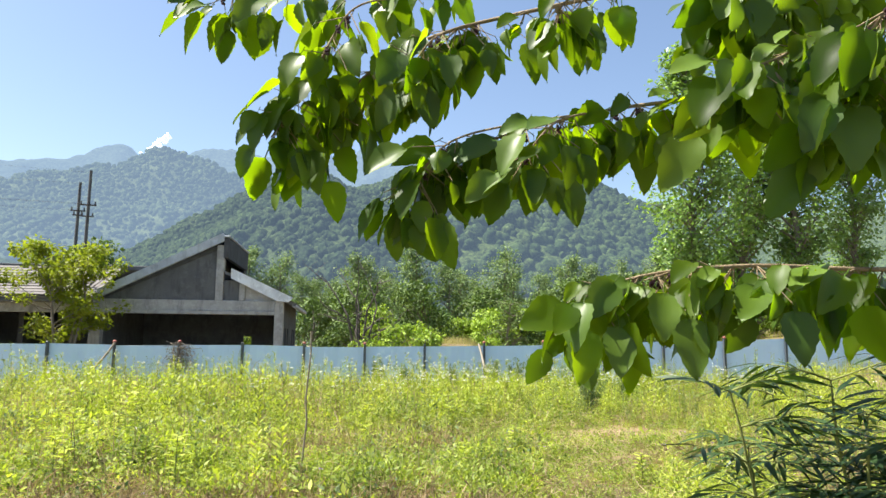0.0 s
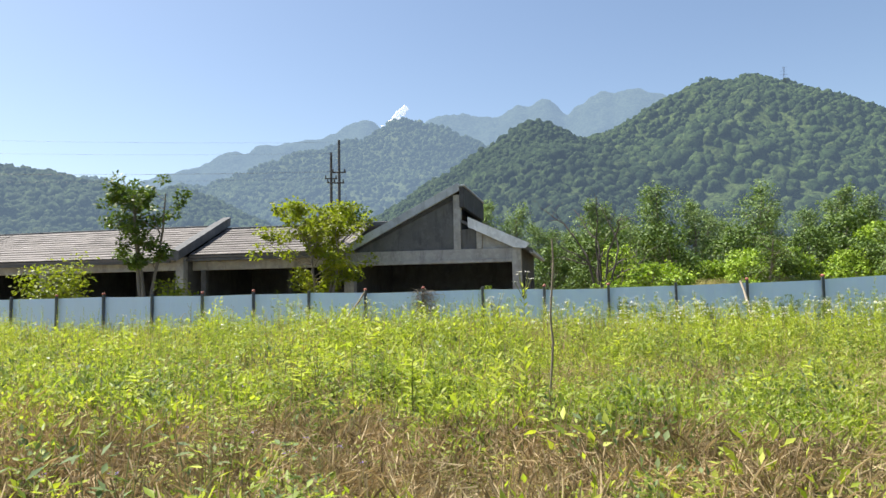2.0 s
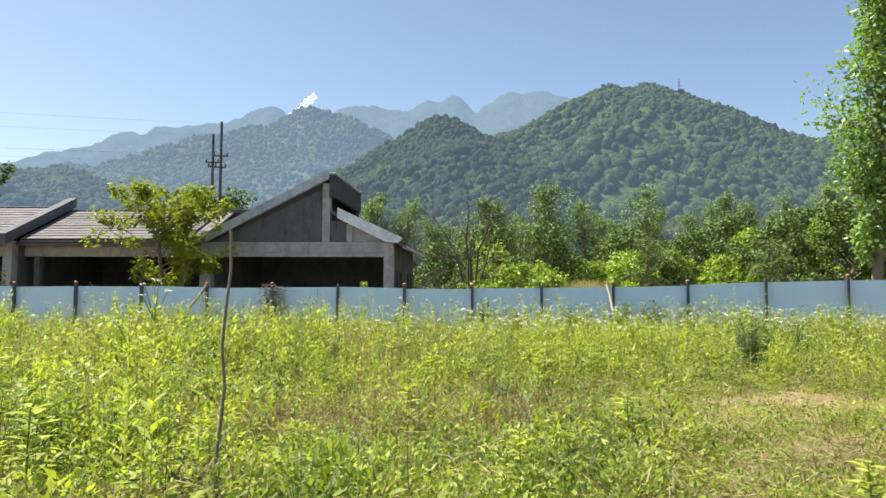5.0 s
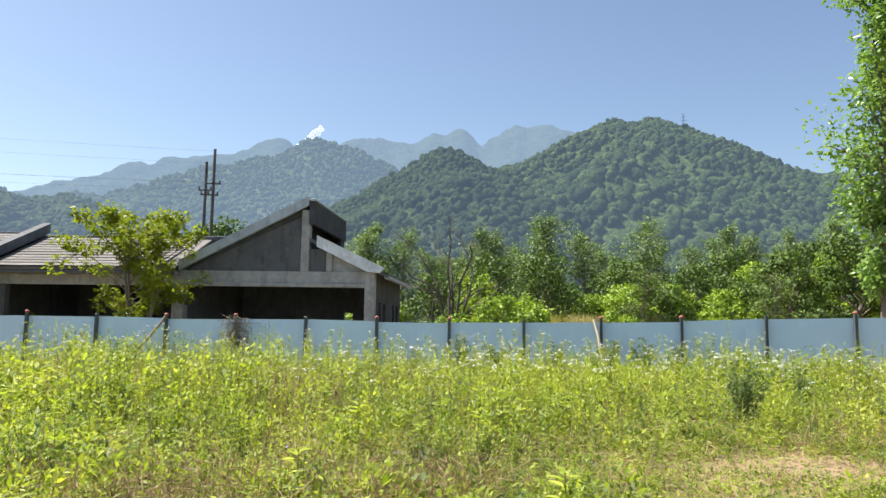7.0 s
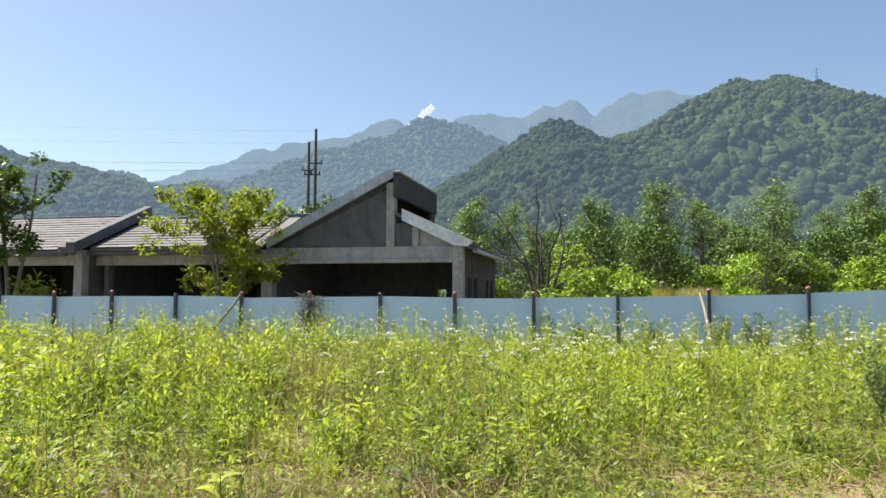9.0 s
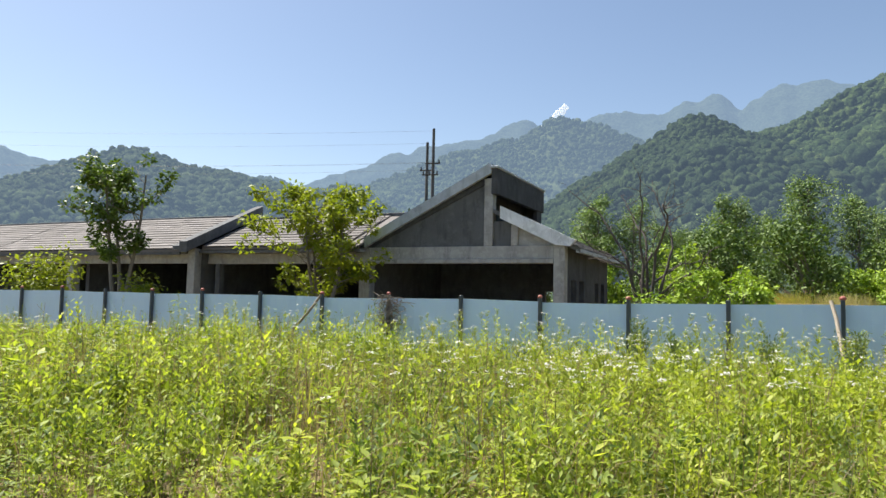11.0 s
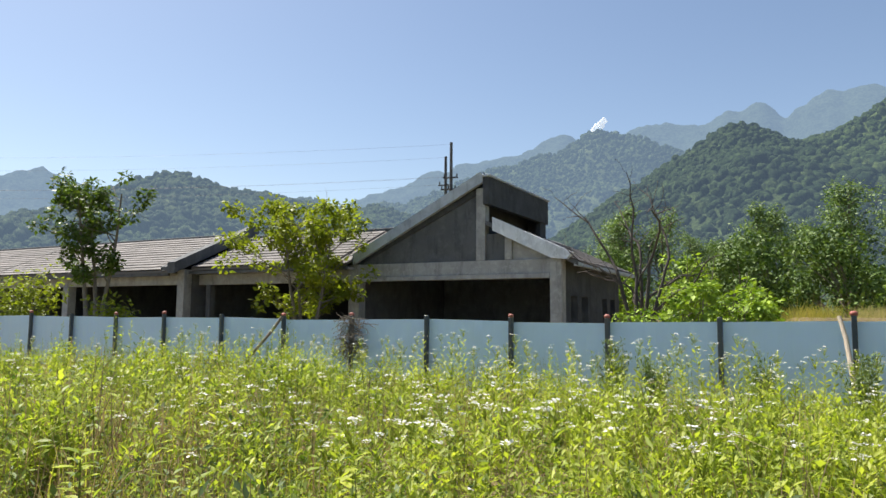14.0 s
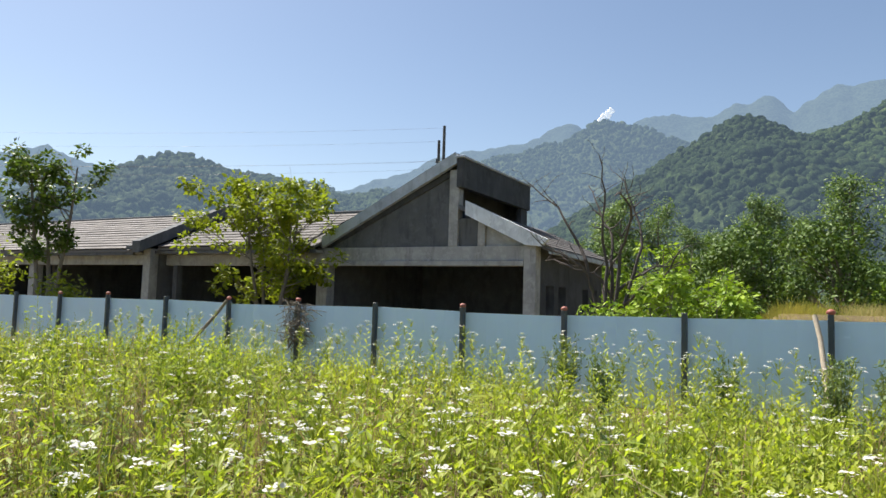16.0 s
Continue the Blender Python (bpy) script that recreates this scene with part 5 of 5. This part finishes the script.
stuff("tangled_dry_mounds", spread_plants([mound(260 + k, 120, 0.17, 0.32, 0.42, 0.085) for k in range(3)], 420, 0.6, 0.5, 1.2, dry=-1.0, **CLOSE), M_DRY, "tangled straw-brown mounds of dry weeds", "weeds")


# bent pale stalks and dark dead stems standing among the weeds
def bent_stalk(seed):
    g = np.random.default_rng(seed)
    a, reach = np.linspace(0, 1, 6), 0.25 + 0.5 * g.random()
    pts = np.stack([reach * a ** 2, 0.04 * np.sin(a * 5 + seed), 0.75 * np.sin(a * (1.5 + 0.9 * g.random()))], -1)
    return tube_arrays(pts, np.linspace(0.0045, 0.002, 6), 3)


def dead_stem(seed):
    g = np.random.default_rng(seed)
    out = [tube_arrays([(0, 0, -0.02), (0.02, 0.01, 0.45), (0.0, 0.03, 0.9)], [0.006, 0.005, 0.002], 3)]
    for k in range(4):
        a, z = g.random() * 6.283, 0.35 + 0.13 * k
        out.append(tube_arrays([(0.01, 0.01, z), (0.13 * math.cos(a), 0.13 * math.sin(a), z + 0.14)], [0.003, 0.0015], 3))
    return join_arrays(out)


stuff("bent_stalks", spread_plants([bent_stalk(k) for k in range(5)], 900, 0.7, 0.4, 1.25, reach=5.0, x0=-14, x1=7, y0=3.5, y1=22.0), M_DRY, "pale bent stalks of dry grass", "grass")
stuff("dead_stems", spread_plants([dead_stem(k) for k in range(3)], 260, 1.4, 0.5, 1.25, reach=5.0, x0=-14, x1=7, y0=8.0, y1=20.0), M_BARK2, "dark dead stems of last year's weeds", "weeds")

# upright weeds: a thin stem with many narrow leaves
SLEAF = (np.array([[0, 0, 0], [0.15, 0.5, 0.05], [0, 1, -0.06], [-0.15, 0.5, 0.05]]), np.array([[0, 1, 2], [0, 2, 3]]))


def spire(seed, leaves, height=1.0, size=0.13, branches=0):
    g = np.random.default_rng(seed)
    f = np.linspace(0.10, 0.98, leaves)
    a = np.arange(leaves) * 2.4 + 0.4 * g.normal(size=leaves)
    pos = np.stack([0 * f, 0 * f, height * f], -1)
    ahead = np.stack([np.cos(a), np.sin(a), 0.55 + 0.5 * g.random(leaves)], -1)
    lv = oriented(SLEAF, pos, ahead, np.tile([0, 0, 1.0], (leaves, 1)) + 0.4 * g.normal(size=(leaves, 3)), 0.85 * size * (1.15 - 0.65 * f) * (0.75 + 0.5 * g.random(leaves)))
    sv = tube_arrays([(0, 0, -0.03), (0.01, 0, height * 0.5), (0, 0.01, height)], [0.0042, 0.003, 0.0016], 3)
    return join_arrays([lv, sv])


stuff("tall_weeds", spread_plants([spire(k, 30, 1.0, 0.09) for k in range(4)], 1100, 0.9, 0.55, 1.15, 0.10, y0=8.8, dry=0.85, reach=8.0, clumps=15, near_cut=0.45), M_WEED, "tall upright green weeds with narrow leaves", "weeds")
stuff("tall_young_weeds", spread_plants([spire(10 + k, 28, 1.0, 0.095) for k in range(4)], 1100, 1.0, 0.55, 1.18, 0.10, y0=8.8, dry=0.85, reach=9.0, clumps=19, near_cut=0.3), M_WEED2, "tall light-green weeds with narrow leaves", "weeds")


def stand(seed, stems=9, per=11):
    """Several upright stems side by side with upward lance-shaped leaves."""
    g = np.random.default_rng(seed)
    out = []
    for k in range(stems):
        base = np.append(g.normal(size=2) * 0.13, 0)
        h = 0.55 + 0.45 * g.random()
        f = np.linspace(0.2, 1.0, per)
        a = np.arange(per) * 2.4 + g.random()
        pos = base + np.stack([0.02 * np.cos(a), 0.02 * np.sin(a), h * f], -1)
        ahead = np.stack([np.cos(a), np.sin(a), 0.9 + 0.9 * g.random(per)], -1)
        out.append(oriented((SLEAF[0] * [1.7, 1, 1], SLEAF[1]), pos, ahead, np.stack([-np.cos(a), -np.sin(a), 1.0 + 0 * a], -1), 0.085 * (0.6 + 0.7 * g.random(per))))
        out.append(tube_arrays([base - [0, 0, 0.03], base + [0.01, 0, h]], [0.005, 0.002], 3))
    return join_arrays(out)


LUSH = dict(x0=-22, x1=9, y0=13.5, y1=26.2, reach=6.0, dry=0.6)
stuff("lance_leaved_stands", spread_plants([stand(300 + k) for k in range(4)], 420, 2.0, 0.5, 0.95, clumps=71, **LUSH), M_WEED2, "stands of light-green weeds with lance-shaped leaves", "weeds")
stuff("dark_lance_leaved_stands", spread_plants([stand(310 + k) for k in range(4)], 420, 2.0, 0.5, 0.95, clumps=73, **LUSH), M_WEED, "stands of deep-green weeds with lance-shaped leaves", "weeds")

# flowering fleabane: white heads in loose clusters at the tops
DISC = np.arange(7) * 2 * np.pi / 7
HEAD = (np.concatenate([[[0, 0, 0.004]], np.stack([np.cos(DISC), np.sin(DISC), -0.25 + 0 * DISC], -1) * [[1, 1, 0.02]]]), np.array([[0, k + 1, (k + 1) % 7 + 1] for k in range(7)]))


def cluster(seed, heads):
    g = np.random.default_rng(seed)
    a, r = g.random(heads) * 6.283, 0.050 * np.sqrt(g.random(heads))
    pos = np.stack([np.cos(a) * r, np.sin(a) * r, -0.25 * r + 0.016 * g.random(heads)], -1)
    return oriented(HEAD, pos, unit_random(heads, g) * [1, 1, 0.25], np.tile([0, 0, 1.0], (heads, 1)) + 0.3 * g.normal(size=(heads, 3)), 0.009 + 0.006 * g.random(heads))


def stalks(seed, heads):
    g = np.random.default_rng(seed)
    a, r = g.random(heads) * 6.283, 0.085 * np.sqrt(g.random(heads))
    return join_arrays([tube_arrays([(0, 0, -0.14), (math.cos(q) * w, math.sin(q) * w, -0.02)], [0.0025, 0.0015], 3) for q, w in zip(a, r)])


def fence_row(n):
    """Spots along the foot of the fence."""
    x = g.uniform(-13, 6, n)
    y = fence_line(x) - g.uniform(0.3, 1.5, n)
    return np.column_stack([x, y, ground_z(x, y)])


heads, greens = [], []
for k in range(5):
    n = 98
    p = np.concatenate([field_points(42, g, 2.6, reach=5.0, power=1.3, x0=-14, x1=8, y0=16.4, y1=25.8, dry=0.3), field_points(30, g, 2.8, reach=5.0, power=1.3, x0=-14, x1=8, y0=17.0, y1=25.8, dry=0.3, clumps=23), fence_row(26)])
    h = np.concatenate([g.uniform(0.62, 1.08, 72), g.uniform(0.75, 1.32, 26)])
    yaw, lean, ld = g.random(n) * 6.283, np.abs(g.normal(size=n)) * 0.10, g.random(n) * 6.283
    top = p + np.stack([h * np.tan(lean) * np.cos(ld), h * np.tan(lean) * np.sin(ld), h], -1)
    greens.append(scatter(spire(40 + k, 22, 1.0, 0.16), p, yaw, h, lean, ld))
    for j in range(3):
        off = g.normal(size=(n, 3)) * [0.075, 0.075, 0.04] * (j > 0) - [0, 0, 0.05 * j]
        heads.append(scatter(cluster(k + 20 * j, 9), top + [0, 0, 0.03] + off, yaw, g.uniform(0.55, 1.05, n)))
    greens.append(scatter(stalks(k, 9), top + [0, 0, 0.03], yaw, g.uniform(0.7, 1.5, n)))
p = field_points(120, g, 3.0, reach=6.0, y0=9.0, y1=25.8)
h = g.uniform(0.5, 0.95, len(p))
greens.append(scatter(spire(60, 20, 1.0, 0.11), p, g.random(len(p)) * 6.283, h))
heads.append(scatter(cluster(9, 7), p + np.stack([0 * h, 0 * h, h], -1), g.random(len(p)) * 6.283, g.uniform(0.6, 1.1, len(p))))
a, r = g.random(34) * 6.283, 1.0 * np.sqrt(g.random(34))
p = np.column_stack([-1.15 + np.cos(a) * r, 8.95 + np.sin(a) * r, np.zeros(34)])
stake_weeds = [scatter(spire(63, 26, 1.0, 0.10), p, a, 0.4 + 0.45 * g.random(34), 0.12 * g.random(34), a)]
stake_weeds += [scatter(bushy(64, 6, 9, 0.6, 0.09), p[:14] + [0.08, 0.05, 0], a[:14], 0.6 + 0.4 * g.random(14))]
stuff("stake_weeds", stake_weeds, M_WEED, "green leafy weeds round the wooden stake", "weeds")
stuff("fleabane_stems", greens, M_WEED2, "light-green leafy stems of fleabane", "weeds")
stuff("fleabane_flowers", heads, M_WHITE, "clusters of small white fleabane flowers", "flowers")
p = field_points(260, g, 0.8, reach=5.0, y0=4.0, y1=14.0)
stuff("violet_flowers", [scatter(cluster(14, 6), p + [0, 0, 0.2], g.random(len(p)) * 6.283, g.uniform(0.6, 1.0, len(p)))], M_VIOLET, "scattered small violet wild flowers", "flowers")

# rough grass behind the fence, on the rise and round the house
def rough_points(n, x0, x1, y0, y1):
    x, y = g.uniform(x0, x1, 3 * n), g.uniform(y0, y1, 3 * n)
    u = (x + 6.81) * math.cos(radians(6)) + (y - 34.01) * math.sin(radians(6))
    w = -(x + 6.81) * math.sin(radians(6)) + (y - 34.01) * math.cos(radians(6))
    keep = (y > fence_line(x) + 0.3) & ~((u < 0.7) & (w > -1.2) & (w < 8))
    p = np.stack([x, y], -1)[keep][:n]
    return np.column_stack([p, ground_z(p[:, 0], p[:, 1])])
p = rough_points(16000, -40, 45, 25, 60)
stuff("rough_grass", [scatter(BLADE, p, g.random(len(p)) * 6.283, g.uniform(0.3, 0.95, len(p)) , np.abs(g.normal(size=len(p))) * 0.3, g.random(len(p)) * 6.283)], M_GRASS, "rough grass growing behind the fence", "grass")

a, r = g.random(6500) * 6.283, np.sqrt(g.random(6500))
p = np.column_stack([0.9 + np.cos(a) * r * 4.0, 42.4 + np.sin(a) * r * 3.4])
p = np.column_stack([p, ground_z(p[:, 0], p[:, 1])])
stuff("bank_grass", [scatter((BLADE[0] * [2, 1, 1], BLADE[1]), p, a, g.uniform(0.2, 0.5, len(p)), np.abs(g.normal(size=len(p))) * 0.3, g.random(len(p)) * 6.283)], M_BANK, "dry yellow grass on a low bank", "grass")

# broad-leaved weeds that stand out, the mugwort bush and the tall flowering weed by the stake
def broad_weed(label, seed, height, size, n=16, mat=M_WEED2):
    top = empty("broadleaf_weed", None, label, "weed")
    g2 = np.random.default_rng(seed)
    sv, st = tube_arrays([(0, 0, -0.04), (0.01, 0.01, height * 0.5), (0, 0, height)], [0.008, 0.006, 0.004], 6)
    part_mesh("stem", arrays_mesh("stem", sv, st, M_STEM, True), top)
    f = np.linspace(0.25, 1.0, n)
    a = np.arange(n) * 2.4
    pos = np.stack([0 * f, 0 * f, height * f], -1)
    ahead = np.stack([np.cos(a), np.sin(a), 0.15 + 0.3 * g2.random(n)], -1)
    tpl = (np.array([[0, 0, 0], [0.22, 0.3, 0.07], [0.2, 0.65, 0.02], [0, 1, -0.12], [-0.2, 0.65, 0.02], [-0.22, 0.3, 0.07], [0, 0.5, -0.02]]), np.array([[0, 1, 6], [1, 2, 6], [2, 3, 6], [3, 4, 6], [4, 5, 6], [5, 0, 6]]))
    lv, lt = oriented(tpl, pos, ahead, np.tile([0, 0, 1.0], (n, 1)), size * (0.7 + 0.5 * g2.random(n)))
    part_mesh("leaves", arrays_mesh("leaves", lv, lt, mat), top)
    return tagged(top, group="broad-leaved weeds in the field")


bw = [broad_weed("bright green broad-leaved weed among the grass", 5 + k, (0.55, 0.42, 0.62)[k], (0.14, 0.125, 0.12)[k], 24) for k in range(3)]
spots = [(-0.9, 14.6), (-0.1, 14.3), (0.55, 13.9), (-2.4, 9.3), (-2.9, 8.6), (-3.4, 9.0), (-3.9, 9.8), (-5.2, 8.9), (0.6, 9.8), (1.4, 11.8), (-0.7, 12.4), (-4.4, 11.2), (-6.3, 10.3), (2.6, 9.9), (0.2, 16.6), (-1.8, 16.0), (-1.9, 10.9), (1.1, 17.9)]
for k, (x, y) in enumerate(spots):
    if k < 3:
        put(bw[k], x, y, k * 70)
    else:
        put_copy(bw[k % 3], x, y, k * 77.0, 0.8 + 0.12 * (k % 4))

def mugwort(x, y, h, seed):
    top = empty("mugwort_bush", None, "feathery grey-green mugwort bush in the field", "bush")
    g2 = np.random.default_rng(seed)
    wood, pos, ahead = [], [], []
    for s in range(26):
        a = s * 2.4
        b, r = limb((0, 0, -0.03), (0.42 * math.cos(a) * g2.random(), 0.42 * math.sin(a) * g2.random(), 1), h * (0.6 + 0.45 * g2.random()), 0.006, 0.002, g2, 0.1, 0.1, 8)
        wood.append(tube_arrays(b, r, 4))
        for k in range(2, 9):
            for q in range(7):
                pos.append(b[k] + g2.normal(size=3) * 0.025)
                ahead.append(g2.normal(size=3) + [0, 0, 0.5])
    v, t = join_arrays(wood)
    part_mesh("stem_clump", arrays_mesh("stem_clump", v, t, M_STEM, True), top)
    n = len(pos)
    lv, lt = oriented(SLEAF, np.array(pos), np.array(ahead), unit_random(n, g2), 0.05 + 0.05 * g2.random(n))
    part_mesh("foliage", arrays_mesh("foliage", lv, lt, M_GREY), top)
    return put(top, x, y)
mugwort(3.1, 24.9, 1.15, 21)
mugwort(3.9, 24.6, 1.05, 22)
mugwort(3.75, 17.3, 0.98, 4)
mugwort(5.0, 19.2, 0.85, 6)
mugwort(-0.5, 24.6, 0.95, 9)
mugwort(1.0, 25.4, 0.9, 12)
mugwort(2.4, 25.0, 1.1, 14)
mugwort(-1.5, 25.5, 1.15, 16)

stick("wooden_stake", (-1.10, 9.20, -0.1), (-1.05, 9.23, 1.72), 0.013, 0.008, M_STAKE, "thin weathered wooden stake standing in the weeds", "stake", 8, 0.012)


def flowering_weed(x, y, h, seed):
    top = empty("flowering_weed", None, "tall flowering weed with small white heads", "weed")
    g2 = np.random.default_rng(seed)
    v, t = spire(seed, 44, h * 0.92, 0.17)
    part_mesh("leafy_stem", arrays_mesh("leafy_stem", v, t, M_WEED2), top)
    flowers = []
    for k in range(6):
        a = k * 1.1
        e = np.array([0.07 * math.cos(a), 0.07 * math.sin(a), h * (0.93 + 0.08 * g2.random())])
        part_mesh("flower_stalk", arrays_mesh("flower_stalk", *tube_arrays([(0, 0, h * 0.84), e], [0.003, 0.002], 4), M_STEM, True), top)
        cv, ct = cluster(seed + k, 8)
        flowers.append((cv * 0.45 + e, ct))
    v, t = join_arrays(flowers)
    tagged(part_mesh("flower_heads", arrays_mesh("flower_heads", v, t, M_WHITE), top, "small white flower heads"), kind="stuff")
    return tagged(put(top, x, y), group="tall flowering weeds")
for x, y, h, s in ((-1.22, 8.75, 1.42, 2), (-1.5, 8.95, 1.25, 5), (0.4, 18.6, 1.1, 7), (1.2, 19.4, 1.15, 9), (-3.2, 17.8, 1.1, 12), (1.9, 20.3, 1.15, 15), (3.3, 20.8, 1.1, 17), (-1.0, 20.4, 1.05, 19)):
    flowering_weed(x, y, h, s)

# withered vine caught on a fence post
g = np.random.default_rng(3)
p0 = fence_at(0)
v, t = join_arrays([tube_arrays(limb((p0.x + 0.05 + 0.20 * g.normal(), p0.y - 0.2 + 0.05 * g.normal(), 0.75 + 0.85 * g.random()), g.normal(size=3) * [0.45, 0.2, 0.5] - [0, 0, 0.7], 0.42, 0.008, 0.004, g, 0.9, -0.05, 6)[0], np.linspace(0.008, 0.004, 7), 4) for _ in range(190)])
tagged(part_mesh("withered_vine", arrays_mesh("withered_vine", v, t, M_BARK, True), None, "tangle of withered brown vine hanging on a fence post"), category="vine")

# ---- cloud and wires ----
bm = bmesh.new()
g = np.random.default_rng(8)
ca, cr = radians(21.4), 2900.0
for k in range(90):
    f = g.random()
    side = 0.32 * g.normal() * (1 - 0.6 * f)
    az, el = ca + radians(0.70 - 1.25 * f + side), radians(14.3 + 1.5 * f - 0.45 * abs(side) + 0.05 * g.normal())
    rr = cr * radians((0.13 + 0.12 * g.random()) * (1 - 0.45 * f))
    bmesh.ops.create_icosphere(bm, subdivisions=1, radius=rr, matrix=Matrix.Translation((-math.sin(az) * cr, math.cos(az) * cr, math.tan(el) * cr)))
tagged(part("backdrop_cloud", bm, M_CLOUD, None, "small white cloud behind the mountain crest", True), category="cloud", kind="structure")

def wire(a, b, sag):
    pts = [Vector(a).lerp(Vector(b), k / 16) - Vector((0, 0, sag * 4 * (k / 16) * (1 - k / 16))) for k in range(17)]
    v, t = tube_arrays(pts, [0.006] * 17, 4)
    tagged(part_mesh("power_line", arrays_mesh("power_line", v, t, M_IRON, True), None, "thin dark overhead power line"), category="cable", group="power lines")
for k, (x, y, dz) in enumerate(((-29.3, 62.0, 16.2), (-31.0, 63.7, 15.6), (-29.8, 62.0, 13.4), (-28.8, 62.0, 13.4), (-31.5, 63.7, 13.2))):
    wire((x, y, dz), (x - 66, y - 35 + k, dz + 0.6), 0.8)

# ---- clods on the bare soil, a pylon on the hill ----
bm = bmesh.new()
bmesh.ops.create_icosphere(bm, subdivisions=1, radius=1.0)
CLOD = (np.array([v.co[:] for v in bm.verts]) * [1, 0.8, 0.55], np.array([[v.index for v in f.verts] for f in bm.faces]))
bm.free()
g = np.random.default_rng(17)
n = 700
x, y = g.normal(4.7, 1.5, n), g.normal(14.0, 1.0, n)
p = np.column_stack([x, y, ground_z(x, y)])
stuff("soil_clods", [scatter(CLOD, p, g.random(n) * 6.283, 0.008 + 0.035 * g.random(n) ** 2)], M_SOIL, "small dry clods of brown soil", "soil")

pylon = empty("transmission_tower", pose(-math.sin(radians(-8.7)) * 515, math.cos(radians(-8.7)) * 515, 515 * math.tan(radians(15.0))), "thin steel transmission tower on the hilltop", "pylon")
for sx in (-1, 1):
    for sy in (-1, 1):
        v, t = tube_arrays([(sx * 1.1, sy * 1.1, -6), (sx * 0.15, sy * 0.15, 15)], [0.09, 0.06], 4)
        part_mesh("leg", arrays_mesh("leg", v, t, M_IRON), pylon)
for z, w in ((9.5, 2.6), (12.0, 2.1), (14.3, 1.5)):
    v, t = tube_arrays([(-w, 0, z), (w, 0, z)], [0.07, 0.07], 4)
    part_mesh("cross_arm", arrays_mesh("cross_arm", v, t, M_IRON), pylon)
